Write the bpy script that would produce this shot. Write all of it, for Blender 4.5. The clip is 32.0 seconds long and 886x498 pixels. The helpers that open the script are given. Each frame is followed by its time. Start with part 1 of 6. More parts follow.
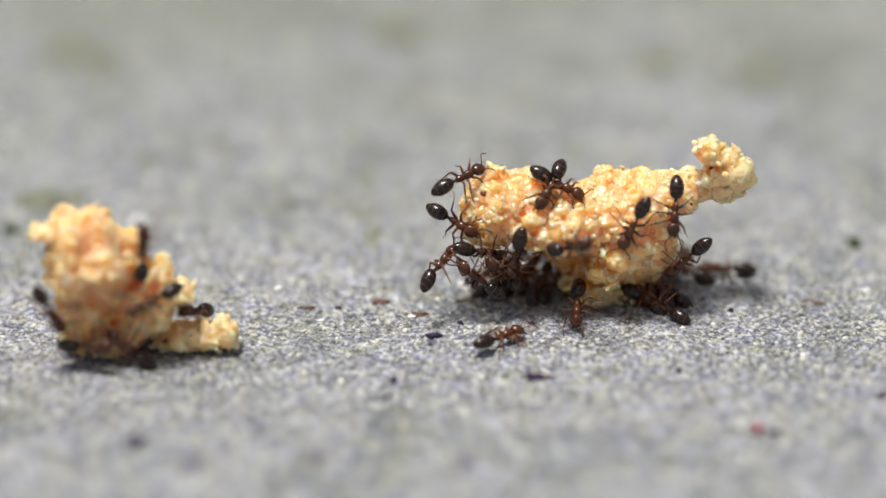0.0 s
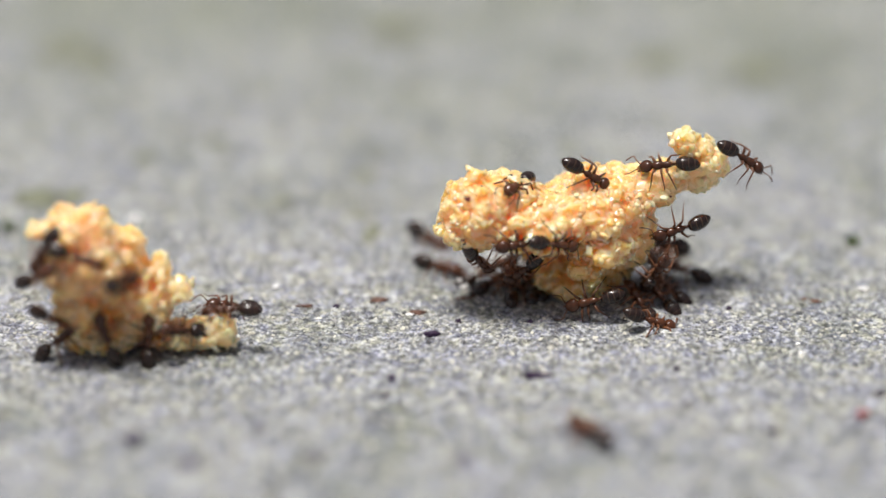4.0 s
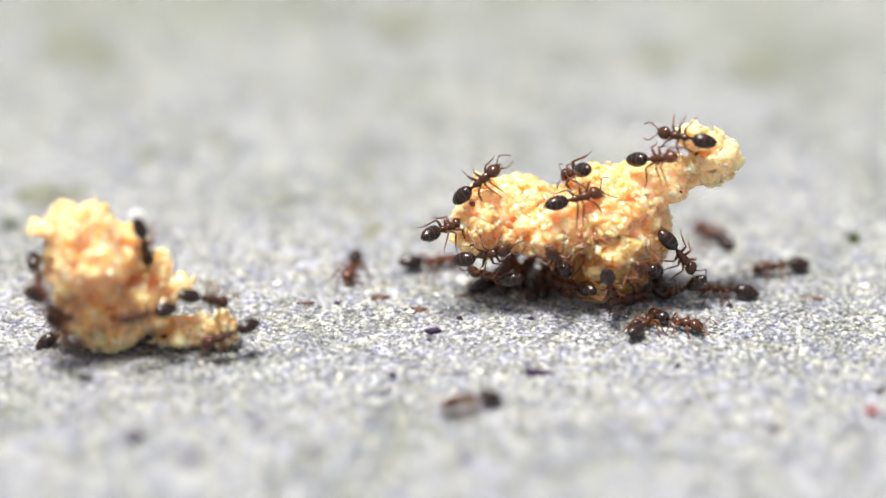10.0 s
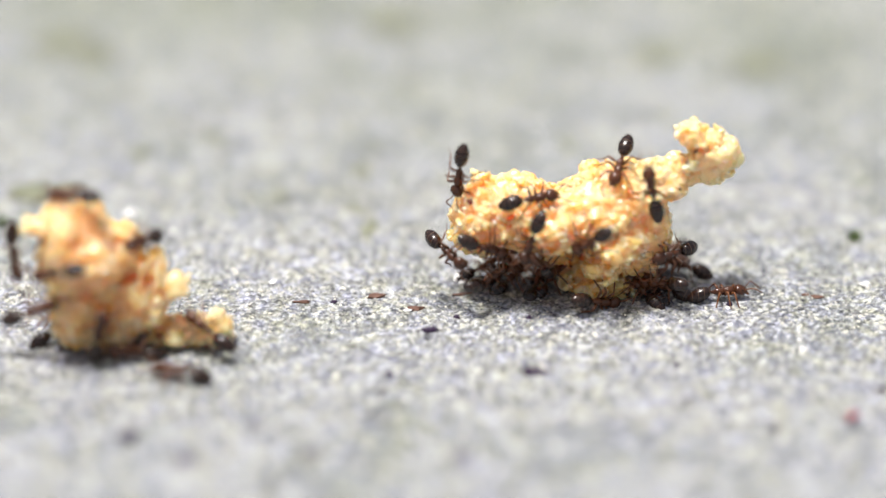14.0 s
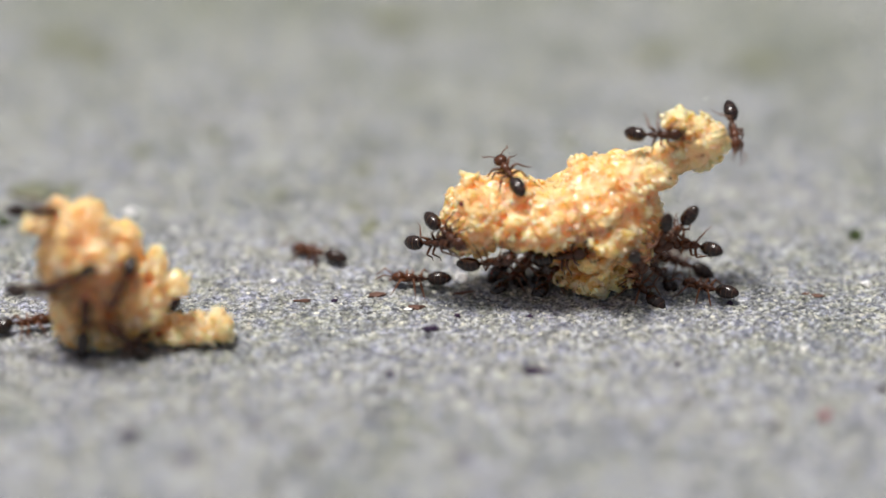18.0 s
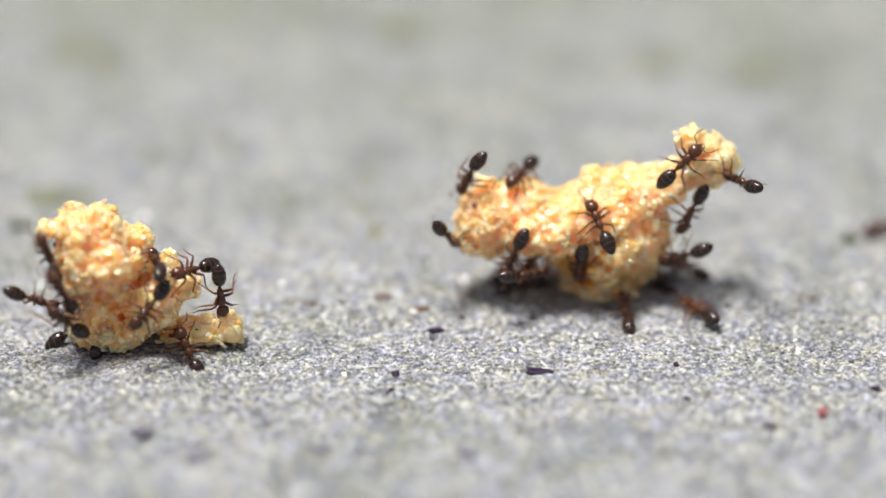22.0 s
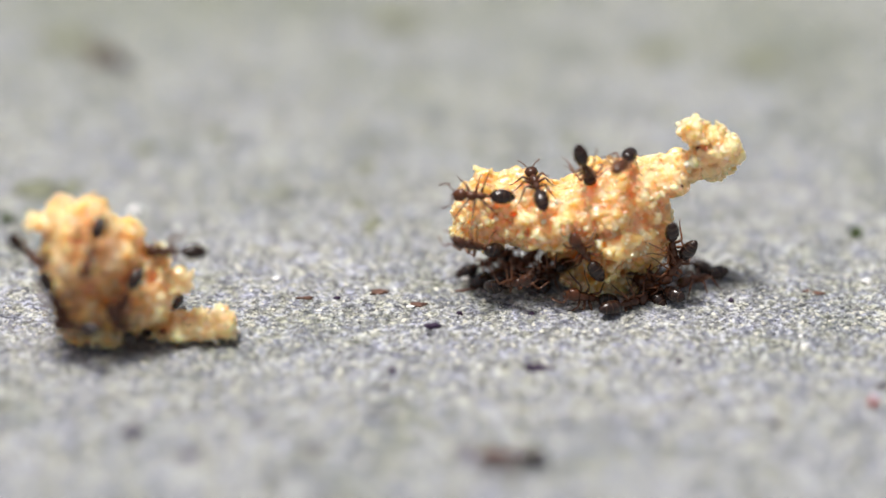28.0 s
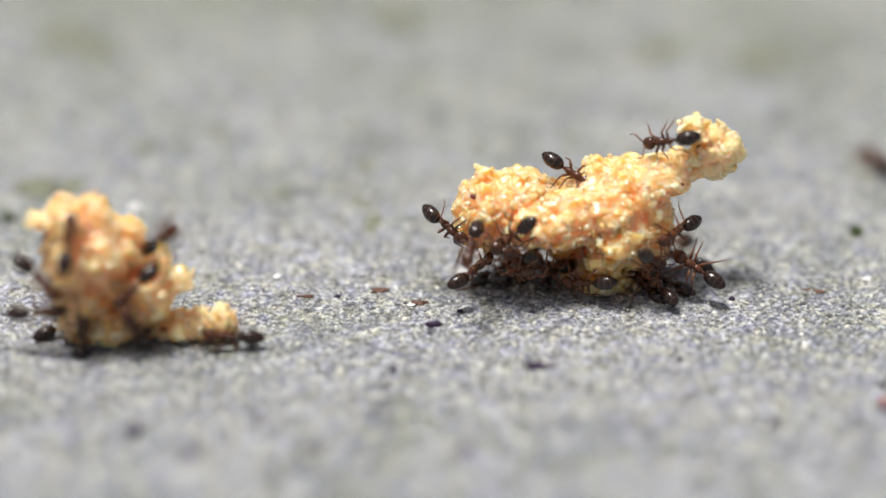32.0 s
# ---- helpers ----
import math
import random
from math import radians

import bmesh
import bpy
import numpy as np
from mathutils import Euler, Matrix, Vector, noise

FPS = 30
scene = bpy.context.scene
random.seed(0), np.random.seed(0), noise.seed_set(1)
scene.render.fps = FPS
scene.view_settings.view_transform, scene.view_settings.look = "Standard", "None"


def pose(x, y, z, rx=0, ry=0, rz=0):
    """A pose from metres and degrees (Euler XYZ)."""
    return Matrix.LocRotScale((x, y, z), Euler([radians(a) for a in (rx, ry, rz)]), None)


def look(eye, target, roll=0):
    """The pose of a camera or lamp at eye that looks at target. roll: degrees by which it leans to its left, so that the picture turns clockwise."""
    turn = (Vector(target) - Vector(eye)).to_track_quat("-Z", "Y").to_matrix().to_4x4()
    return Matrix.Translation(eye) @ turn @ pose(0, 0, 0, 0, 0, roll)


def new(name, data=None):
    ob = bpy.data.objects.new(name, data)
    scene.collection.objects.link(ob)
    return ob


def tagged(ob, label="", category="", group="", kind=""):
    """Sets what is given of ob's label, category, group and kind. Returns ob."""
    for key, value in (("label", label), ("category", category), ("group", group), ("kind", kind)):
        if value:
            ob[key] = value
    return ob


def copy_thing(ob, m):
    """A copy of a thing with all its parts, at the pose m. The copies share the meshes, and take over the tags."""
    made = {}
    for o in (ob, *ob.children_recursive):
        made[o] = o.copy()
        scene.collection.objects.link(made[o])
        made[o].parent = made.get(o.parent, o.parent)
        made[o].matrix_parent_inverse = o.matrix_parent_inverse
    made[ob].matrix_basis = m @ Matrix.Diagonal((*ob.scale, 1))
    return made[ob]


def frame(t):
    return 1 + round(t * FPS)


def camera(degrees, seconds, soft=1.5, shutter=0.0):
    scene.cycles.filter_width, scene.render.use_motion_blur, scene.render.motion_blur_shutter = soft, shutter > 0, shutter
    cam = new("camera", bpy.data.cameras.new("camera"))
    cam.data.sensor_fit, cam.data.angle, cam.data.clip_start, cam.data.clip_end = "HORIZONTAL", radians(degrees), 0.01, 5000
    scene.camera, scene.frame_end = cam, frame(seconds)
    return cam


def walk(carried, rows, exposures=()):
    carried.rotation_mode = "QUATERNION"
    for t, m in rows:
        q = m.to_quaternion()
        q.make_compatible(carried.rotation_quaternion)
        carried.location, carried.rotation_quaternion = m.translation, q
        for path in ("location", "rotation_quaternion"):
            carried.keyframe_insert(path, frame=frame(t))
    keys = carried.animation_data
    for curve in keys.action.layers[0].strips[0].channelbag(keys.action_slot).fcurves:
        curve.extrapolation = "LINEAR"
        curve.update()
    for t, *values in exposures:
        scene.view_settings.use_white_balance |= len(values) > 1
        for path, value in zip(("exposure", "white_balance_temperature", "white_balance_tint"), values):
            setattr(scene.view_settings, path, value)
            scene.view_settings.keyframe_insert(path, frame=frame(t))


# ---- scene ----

MM = 0.001
cam = camera(15.0, 32.0, soft=1.5)
cam.data.dof.use_dof = True
cam.data.dof.focus_distance = 0.1554
cam.data.dof.aperture_fstop = 10.5
cam.data.dof.aperture_blades = 7


def shot(down, side, forth):
    """The camera's pose on its focusing rail; down and side: how far the view has sagged and swung, in thousandths of a radian; forth: mm along the view."""
    return pose(0.0, -0.13707, 0.07599, 62.0 - math.degrees(down * 0.001), 0, -math.degrees(side * 0.001)) @ pose(0, 0, -forth * MM)


# seconds, sag, swing, slide
walk(cam, [(t, shot(a, b, c)) for t, a, b, c in (
    (0, -2.35, -1.05, 0), (1, -2.33, -1.05, 0), (2, -1.90, -0.25, 0), (3, -1.85, -0.30, 0), (6, -1.55, -0.63, 0), (7, -1.40, -0.75, 0), (8, -1.30, -0.71, 0), (9, -1.15, -0.71, 0),
    (10, -0.95, -0.75, 0), (11, -0.85, -0.75, 0), (12, -0.75, -0.85, 0), (13, -0.60, -0.80, 0), (13.5, -0.45, 0.25, 1.4), (14, -0.43, 0.20, 1.4), (17, -0.15, 0.10, 1.4), (18, -0.10, 0.00, 1.4),
    (19, 0.00, 0.00, 1.4), (19.5, 0.00, 0.00, 1.4), (19.6, -0.75, -1.10, -2.7), (20, -0.70, -1.10, -2.7), (21, -0.45, -1.25, -2.7), (22, -1.20, -1.55, -2.7), (22.3, -0.60, -1.00, -1.8), (22.5, 0.10, -0.25, -1.1), (23, 0.20, -0.20, -1.1), (24, 0.40, -0.65, 0.4),
    (25, 0.43, -0.65, 0.8), (28, 0.65, -0.70, 0.8), (29, 0.70, -0.70, 0.8), (30, 0.90, -0.70, 0.8), (31, 0.95, -0.70, 0.8), (32, 1.15, -0.95, 0.8))],
    exposures=[
        (0, -0.19), (1, -0.14), (2, -0.06), (3, -0.06), (3.5, -0.06), (5.5, -0.59), (6, -0.19), (7, 0.18), (8, 0.28),
        (9, 0.38), (10, 0.43), (11, 0.43), (12, 0.38), (13, 0.31), (14, 0.34), (14.5, 0.31), (16.5, -0.69), (17, -0.81),
        (18, -0.26), (19, -0.02), (20, -0.04), (21, -0.06), (22, 0.08), (23, 0.01), (24, -0.32), (24.5, -0.59), (25, -0.66),
        (25.5, -0.49), (27.5, -0.19), (28, -0.02), (29, -0.04), (30, 0.08), (31, 0.01), (32, -0.09)])

# ---- light: an overcast sky with a wide soft sun ----
world = bpy.data.worlds.new("overcast")
scene.world = world
world.use_nodes = True
wn = world.node_tree.nodes
sky = wn.new("ShaderNodeTexSky")
sky.sky_type, sky.sun_disc = "NISHITA", False
sky.sun_elevation, sky.sun_rotation = radians(79), radians(-90)
sky.air_density, sky.dust_density, sky.ozone_density = 1.0, 4.0, 1.0
grey_sky = wn.new("ShaderNodeHueSaturation")
grey_sky.inputs["Saturation"].default_value = 0.4
world.node_tree.links.new(sky.outputs[0], grey_sky.inputs["Color"])
world.node_tree.links.new(grey_sky.outputs[0], wn["Background"].inputs[0])
wn["Background"].inputs[1].default_value = 0.095
sun = new("sun", bpy.data.lights.new("sun", "SUN"))
sun.data.energy, sun.data.angle, sun.data.color = 5.0, radians(14), (1.0, 0.97, 0.93)
sun.matrix_world = look((-0.23, 0.0, 1.2), (0, 0, 0))


# ---- materials ----
def shader(name, rough=0.6, spec=0.5):
    m = bpy.data.materials.new(name)
    m.use_nodes = True
    b = m.node_tree.nodes["Principled BSDF"]
    b.inputs["Roughness"].default_value = rough
    b.inputs["Specular IOR Level"].default_value = spec
    return m, m.node_tree, b


def link(tree, a, b):
    tree.links.new(a, b)


def noise_node(tree, scale, detail=4.0, rough=0.6, coord="Object"):
    c = tree.nodes.new("ShaderNodeTexCoord")
    n = tree.nodes.new("ShaderNodeTexNoise")
    n.inputs["Scale"].default_value, n.inputs["Detail"].default_value, n.inputs["Roughness"].default_value = scale, detail, rough
    link(tree, c.outputs[coord], n.inputs["Vector"])
    return n


def ramp(tree, fac, *stops):
    r = tree.nodes.new("ShaderNodeValToRGB")
    el = r.color_ramp.elements
    el[0].position, el[0].color = stops[0][0], (*stops[0][1], 1)
    el[1].position, el[1].color = stops[-1][0], (*stops[-1][1], 1)
    for p, c in stops[1:-1]:
        el.new(p).color = (*c, 1)
    link(tree, fac, r.inputs[0])
    return r


def mix(tree, fac, a, b, kind="MIX"):
    n = tree.nodes.new("ShaderNodeMix")
    n.data_type, n.blend_type = "RGBA", kind
    for socket, value in ((n.inputs[0], fac), (n.inputs[6], a), (n.inputs[7], b)):
        if isinstance(value, bpy.types.NodeSocket):
            link(tree, value, socket)
        elif isinstance(value, tuple):
            socket.default_value = (*value, 1)
        else:
            socket.default_value = value
    return n.outputs[2]


def bump(tree, bsdf, height, strength, distance):
    n = tree.nodes.new("ShaderNodeBump")
    n.inputs["Strength"].default_value, n.inputs["Distance"].default_value = strength, distance
    link(tree, height, n.inputs["Height"])
    link(tree, n.outputs[0], bsdf.inputs["Normal"])


def concrete_material():
    m, t, b = shader("weathered_concrete", 0.85, 0.3)
    fine, mid, coarse = noise_node(t, 3600, 6, 0.8), noise_node(t, 900, 4, 0.6), noise_node(t, 130, 4, 0.55)
    grain = ramp(t, fine.outputs[0], (0.37, (0.065, 0.065, 0.072)), (0.5, (0.315, 0.315, 0.318)), (0.61, (0.73, 0.72, 0.715)))
    speck = ramp(t, mid.outputs[0], (0.36, (0.64, 0.65, 0.67)), (0.6, (0.975, 0.99, 1.0)))
    blotch = ramp(t, coarse.outputs[0], (0.36, (0.73, 0.75, 0.69)), (0.46, (0.90, 0.91, 0.89)), (0.60, (1.0, 1.0, 1.0)))
    pale = ramp(t, noise_node(t, 420, 2, 0.5).outputs[0], (0.40, (0.84, 0.84, 0.84)), (0.62, (1.0, 1.0, 1.0)))
    colour = mix(t, 1.0, grain.outputs[0], speck.outputs[0], "MULTIPLY")
    sand = noise_node(t, 1500, 3, 0.7)
    tone = ramp(t, sand.outputs[1], (0.41, (0.82, 0.83, 1.0)), (0.5, (0.96, 0.97, 0.99)), (0.6, (1.0, 0.985, 0.82)))
    colour = mix(t, 1.0, colour, tone.outputs[0], "MULTIPLY")
    colour = mix(t, 1.0, colour, pale.outputs[0], "MULTIPLY")
    colour = mix(t, 1.0, colour, blotch.outputs[0], "MULTIPLY")
    # a patchy olive tint that darkens the concrete, growing with distance beyond the crumbs
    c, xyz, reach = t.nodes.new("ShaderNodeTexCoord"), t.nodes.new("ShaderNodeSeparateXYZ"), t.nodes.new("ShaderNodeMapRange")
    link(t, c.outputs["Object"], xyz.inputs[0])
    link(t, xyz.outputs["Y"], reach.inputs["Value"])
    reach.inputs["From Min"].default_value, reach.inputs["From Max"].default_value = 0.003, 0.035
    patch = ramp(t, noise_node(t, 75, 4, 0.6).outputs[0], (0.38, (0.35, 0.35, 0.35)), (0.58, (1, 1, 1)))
    far_tint = mix(t, reach.outputs["Result"], (0, 0, 0), patch.outputs[0])
    link(t, mix(t, far_tint, colour, mix(t, 1.0, colour, (0.81, 0.83, 0.70), "MULTIPLY")), b.inputs["Base Color"])
    bump(t, b, fine.outputs[0], 0.6, 0.0001)
    return m


def island_material(name, rough, spec, *stops):
    """For joined grains: each grain its own shade."""
    m, t, b = shader(name, rough, spec)
    g = t.nodes.new("ShaderNodeNewGeometry")
    r = ramp(t, g.outputs["Random Per Island"], *stops)
    r.color_ramp.interpolation = "LINEAR"
    link(t, r.outputs[0], b.inputs["Base Color"])
    return m, t, b


def cake_tones(t, *stops):
    """Cake colour in soft patches of about two millimetres."""
    return ramp(t, noise_node(t, 420, 3, 0.6).outputs[0], *stops).outputs[0]


def crumb_material():
    """Moist cake of packed, glassy grains: orange-gold in the hollows, cream where it is sugary."""
    m, t, b = shader("moist_cake", 0.24, 0.5)
    small = noise_node(t, 3000, 4, 0.65)
    base = cake_tones(t, (0.36, (0.945, 0.395, 0.11)), (0.50, (0.955, 0.475, 0.17)), (0.64, (0.965, 0.57, 0.26)))
    c, cell = t.nodes.new("ShaderNodeTexCoord"), t.nodes.new("ShaderNodeTexVoronoi")
    cell.inputs["Scale"].default_value = 2700
    link(t, c.outputs["Object"], cell.inputs["Vector"])
    grain = ramp(t, cell.outputs["Color"], (0.25, (0.955, 0.47, 0.165)), (0.5, (0.965, 0.59, 0.28)), (0.8, (0.98, 0.77, 0.51)))
    tint = ramp(t, small.outputs[0], (0.30, (0.95, 0.88, 0.78)), (0.5, (1, 1, 1)))
    # paler and yellower from the middle out to the torn corner
    xyz, corner = t.nodes.new("ShaderNodeSeparateXYZ"), t.nodes.new("ShaderNodeMapRange")
    link(t, c.outputs["Object"], xyz.inputs[0])
    link(t, xyz.outputs["X"], corner.inputs["Value"])
    corner.inputs["From Min"].default_value, corner.inputs["From Max"].default_value, corner.inputs["To Max"].default_value = 0.001, 0.005, 0.5
    colour = mix(t, corner.outputs["Result"], mix(t, 0.45, base, grain.outputs[0]), (0.96, 0.72, 0.42))
    link(t, mix(t, 1.0, colour, tint.outputs[0], "MULTIPLY"), b.inputs["Base Color"])
    b.inputs["Subsurface Weight"].default_value = 1.0
    b.inputs["Subsurface Radius"].default_value = (1.0, 0.65, 0.35)
    b.inputs["Subsurface Scale"].default_value = 0.0020
    b.inputs["Coat Weight"].default_value, b.inputs["Coat Roughness"].default_value = 0.5, 0.12
    bump(t, b, small.outputs[0], 0.4, 0.00006)
    return m


def grain_material(name):
    """Swollen, glassy semolina grains, pale cream to gold, each its own shade."""
    m, t, b = shader(name, 0.32, 0.45)
    pick = t.nodes.new("ShaderNodeObjectInfo").outputs["Random"]
    shade = ramp(t, pick, (0.0, (0.94, 0.50, 0.20)), (0.5, (0.96, 0.62, 0.31)), (1.0, (0.975, 0.78, 0.52)))
    link(t, shade.outputs[0], b.inputs["Base Color"])
    b.inputs["Subsurface Weight"].default_value = 1.0
    b.inputs["Subsurface Radius"].default_value = (1.0, 0.8, 0.55)
    b.inputs["Subsurface Scale"].default_value = 0.00025
    return m


CONCRETE = concrete_material()
CRUMB, GRAIN = crumb_material(), grain_material("semolina_grain")


def plain_material(name, colour, rough=0.5, spec=0.5, wear=0.35, scale=1500):
    m, t, b = shader(name, rough, spec)
    n = noise_node(t, scale, 4, 0.6)
    dark = tuple(c * (1 - wear) for c in colour)
    light = tuple(min(1.0, c * (1 + wear)) for c in colour)
    link(t, ramp(t, n.outputs[0], (0.3, dark), (0.7, light)).outputs[0], b.inputs["Base Color"])
    bump(t, b, n.outputs[0], 0.15, 0.00003)
    return m


def gaster_material():
    """Glossy black-brown plates with a paler thin skin where they meet."""
    m, t, b = shader("black_brown_chitin", 0.22, 0.45)
    n = noise_node(t, 1500, 4, 0.6)
    plate = ramp(t, n.outputs[0], (0.3, (0.012, 0.006, 0.005)), (0.7, (0.028, 0.012, 0.008)))
    c, w = t.nodes.new("ShaderNodeTexCoord"), t.nodes.new("ShaderNodeTexWave")
    w.inputs["Scale"].default_value, w.inputs["Distortion"].default_value = 1150, 0.4
    link(t, c.outputs["Object"], w.inputs["Vector"])
    seam = ramp(t, w.outputs[1], (0.90, (0, 0, 0)), (1.0, (1, 1, 1)))
    link(t, mix(t, seam.outputs[0], plate.outputs[0], (0.055, 0.032, 0.021)), b.inputs["Base Color"])
    bump(t, b, n.outputs[0], 0.15, 0.00003)
    return m


GASTER = gaster_material()
CHITIN = plain_material("dark_brown_chitin", (0.06, 0.021, 0.010), 0.20, 0.4)
LEG = plain_material("brown_leg_chitin", (0.11, 0.043, 0.020), 0.33, 0.4)


# ---- mesh helpers ----
def part(name, bm, material, parent=None, label="", smooth=True):
    me = bpy.data.meshes.new(name)
    bm.to_mesh(me)
    bm.free()
    me.materials.append(material)
    me.polygons.foreach_set("use_smooth", [smooth] * len(me.polygons))
    ob = new(name, me)
    if parent is not None:
        ob.parent = parent
    if label:
        tagged(ob, label)
    return ob


def raw(name, verts, faces, material, parent=None, smooth=True):
    me = bpy.data.meshes.new(name)
    me.from_pydata(verts, [], faces)
    me.materials.append(material)
    me.polygons.foreach_set("use_smooth", [smooth] * len(me.polygons))
    ob = new(name, me)
    if parent is not None:
        ob.parent = parent
    return ob


def value_noise(p, seed):
    """Smooth lattice noise in -1..1 at the points p (n x 3)."""
    q = np.floor(p).astype(np.int64)
    f = p - q
    f = f * f * (3 - 2 * f)
    total = np.zeros(len(p))
    for corner in range(8):
        d = np.array([corner & 1, corner >> 1 & 1, corner >> 2 & 1])
        c = q + d
        h = (c[:, 0] * 374761393 + c[:, 1] * 668265263 + c[:, 2] * 2147483647 + seed * 1274126177) & 0xFFFFFFFF
        h = ((h ^ (h >> 13)) * 1274126177) & 0xFFFFFFFF
        h = ((h ^ (h >> 16)) & 0xFFFF) / 32767.5 - 1
        w = np.where(d == 1, f, 1 - f).prod(axis=1)
        total += w * h
    return total


def granules(p, cell, seed):
    """Packed angular granules: a tilted flat top for each and cracks between them, about -0.5 to 0.5."""
    q = np.floor(p / cell).astype(np.int64)
    first, second = np.full(len(p), 1e9), np.full(len(p), 1e9)
    top = np.zeros(len(p))
    for dx in (-1, 0, 1):
        for dy in (-1, 0, 1):
            for dz in (-1, 0, 1):
                c = q + np.array((dx, dy, dz))
                h = (c[:, 0] * 73856093 ^ c[:, 1] * 19349663 ^ c[:, 2] * 83492791 ^ seed * 2654435) & 0x7FFFFFFF
                r = []
                for _ in range(4):
                    h = (h * 1103515245 + 12345) & 0x7FFFFFFF
                    r.append((h >> 8 & 0xFFFF) / 65535.0)
                d = p / cell - (c + np.stack(r[:3], axis=1))
                f = np.sqrt((d * d).sum(axis=1))
                lean = (np.stack((r[1], r[2], r[0]), axis=1) - 0.5) * 1.6
                near = f < first
                second = np.where(near, first, np.minimum(second, f))
                top = np.where(near, (d * lean).sum(axis=1) + 0.5 * (r[3] - 0.5), top)
                first = np.minimum(first, f)
    return top + 0.42 * np.exp(-(second - first) / 0.12)


def lump_field(lumps, p, seed):
    """Distance (mm, below 0 inside) to a soft union of ellipsoids, roughened like torn, sugary cake."""
    acc = np.zeros(len(p))
    k = 6.5
    for x, y, z, a, b, c in lumps:
        r = np.array((a, b, c))
        d = (p - np.array((x, y, z))) / r
        n = np.sqrt((d * d).sum(axis=1)) + 1e-9
        s = (n - 1) * r.min() * 0.5 + (n - 1) * r.mean() * 0.5
        acc += np.exp(np.clip(-k * s, -60, 60))
    s = -np.log(acc + 1e-30) / k
    skin = np.abs(s) < 0.68
    q = p[skin]
    rough = 0.15 * value_noise(q * 1.1, seed) + 0.10 * value_noise(q * 2.1, seed + 1) - 0.02
    rough += 0.10 * granules(q + 3, 1.7, seed + 5) + 0.27 * granules(q, 0.80, seed) + 0.16 * granules(q, 0.40, seed + 1)
    rough += 0.60 * np.clip(value_noise(q * 1.6 + 7, seed + 4) - 0.42, 0, 1)
    s[skin] += rough
    return s


def surface(lumps, step, seed):
    """Surface nets over the lump field: vertices (mm) and quads."""
    c = np.array([l[:3] for l in lumps])
    r = np.array([l[3:] for l in lumps])
    lo, hi = (c - r).min(axis=0) - 0.8, (c + r).max(axis=0) + 0.8
    n = np.ceil((hi - lo) / step).astype(int) + 1
    ax = [lo[i] + step * np.arange(n[i]) for i in range(3)]
    g = np.stack(np.meshgrid(*ax, indexing="ij"), axis=-1).reshape(-1, 3)
    s = lump_field(lumps, g, seed).reshape(n)
    inside = s < 0
    cells = np.zeros(n - 1, int)
    for i in range(8):
        d = (i & 1, i >> 1 & 1, i >> 2 & 1)
        cells += inside[d[0]:n[0] - 1 + d[0], d[1]:n[1] - 1 + d[1], d[2]:n[2] - 1 + d[2]]
    active = (cells > 0) & (cells < 8)
    index = -np.ones(n - 1, int)
    ids = np.argwhere(active)
    index[active] = np.arange(len(ids))
    acc, cnt = np.zeros((len(ids), 3)), np.zeros(len(ids))
    corner = [np.array((i & 1, i >> 1 & 1, i >> 2 & 1)) for i in range(8)]
    for i in range(8):
        for axis in range(3):
            if corner[i][axis]:
                continue
            a = ids + corner[i]
            b = a.copy()
            b[:, axis] += 1
            sa, sb = s[tuple(a.T)], s[tuple(b.T)]
            cross = (sa < 0) != (sb < 0)
            f = np.where(cross, sa / np.where(cross, sa - sb, 1), 0)
            pt = corner[i] + f[:, None] * np.eye(3)[axis]
            acc += np.where(cross[:, None], pt, 0)
            cnt += cross
    verts = lo + step * (ids + acc / cnt[:, None])
    quads = []
    for axis in range(3):
        u, v = (axis + 1) % 3, (axis + 2) % 3
        sl = [slice(1, n[i] - 1) for i in range(3)]
        sl[axis] = slice(0, n[axis] - 1)
        sl2 = list(sl)
        sl2[axis] = slice(1, n[axis])
        a, b = inside[tuple(sl)], inside[tuple(sl2)]
        at = np.argwhere(a != b)
        flip = b[tuple(at.T)]
        off = np.array([sl[i].start for i in range(3)])
        at = at + off
        du, dv = np.eye(3, dtype=int)[u], np.eye(3, dtype=int)[v]
        q = np.stack([index[tuple((at - du - dv).T)], index[tuple((at - dv).T)], index[tuple(at.T)], index[tuple((at - du).T)]], axis=1)
        q[flip] = q[flip][:, ::-1]
        quads.append(q)
    return verts, np.concatenate(quads)


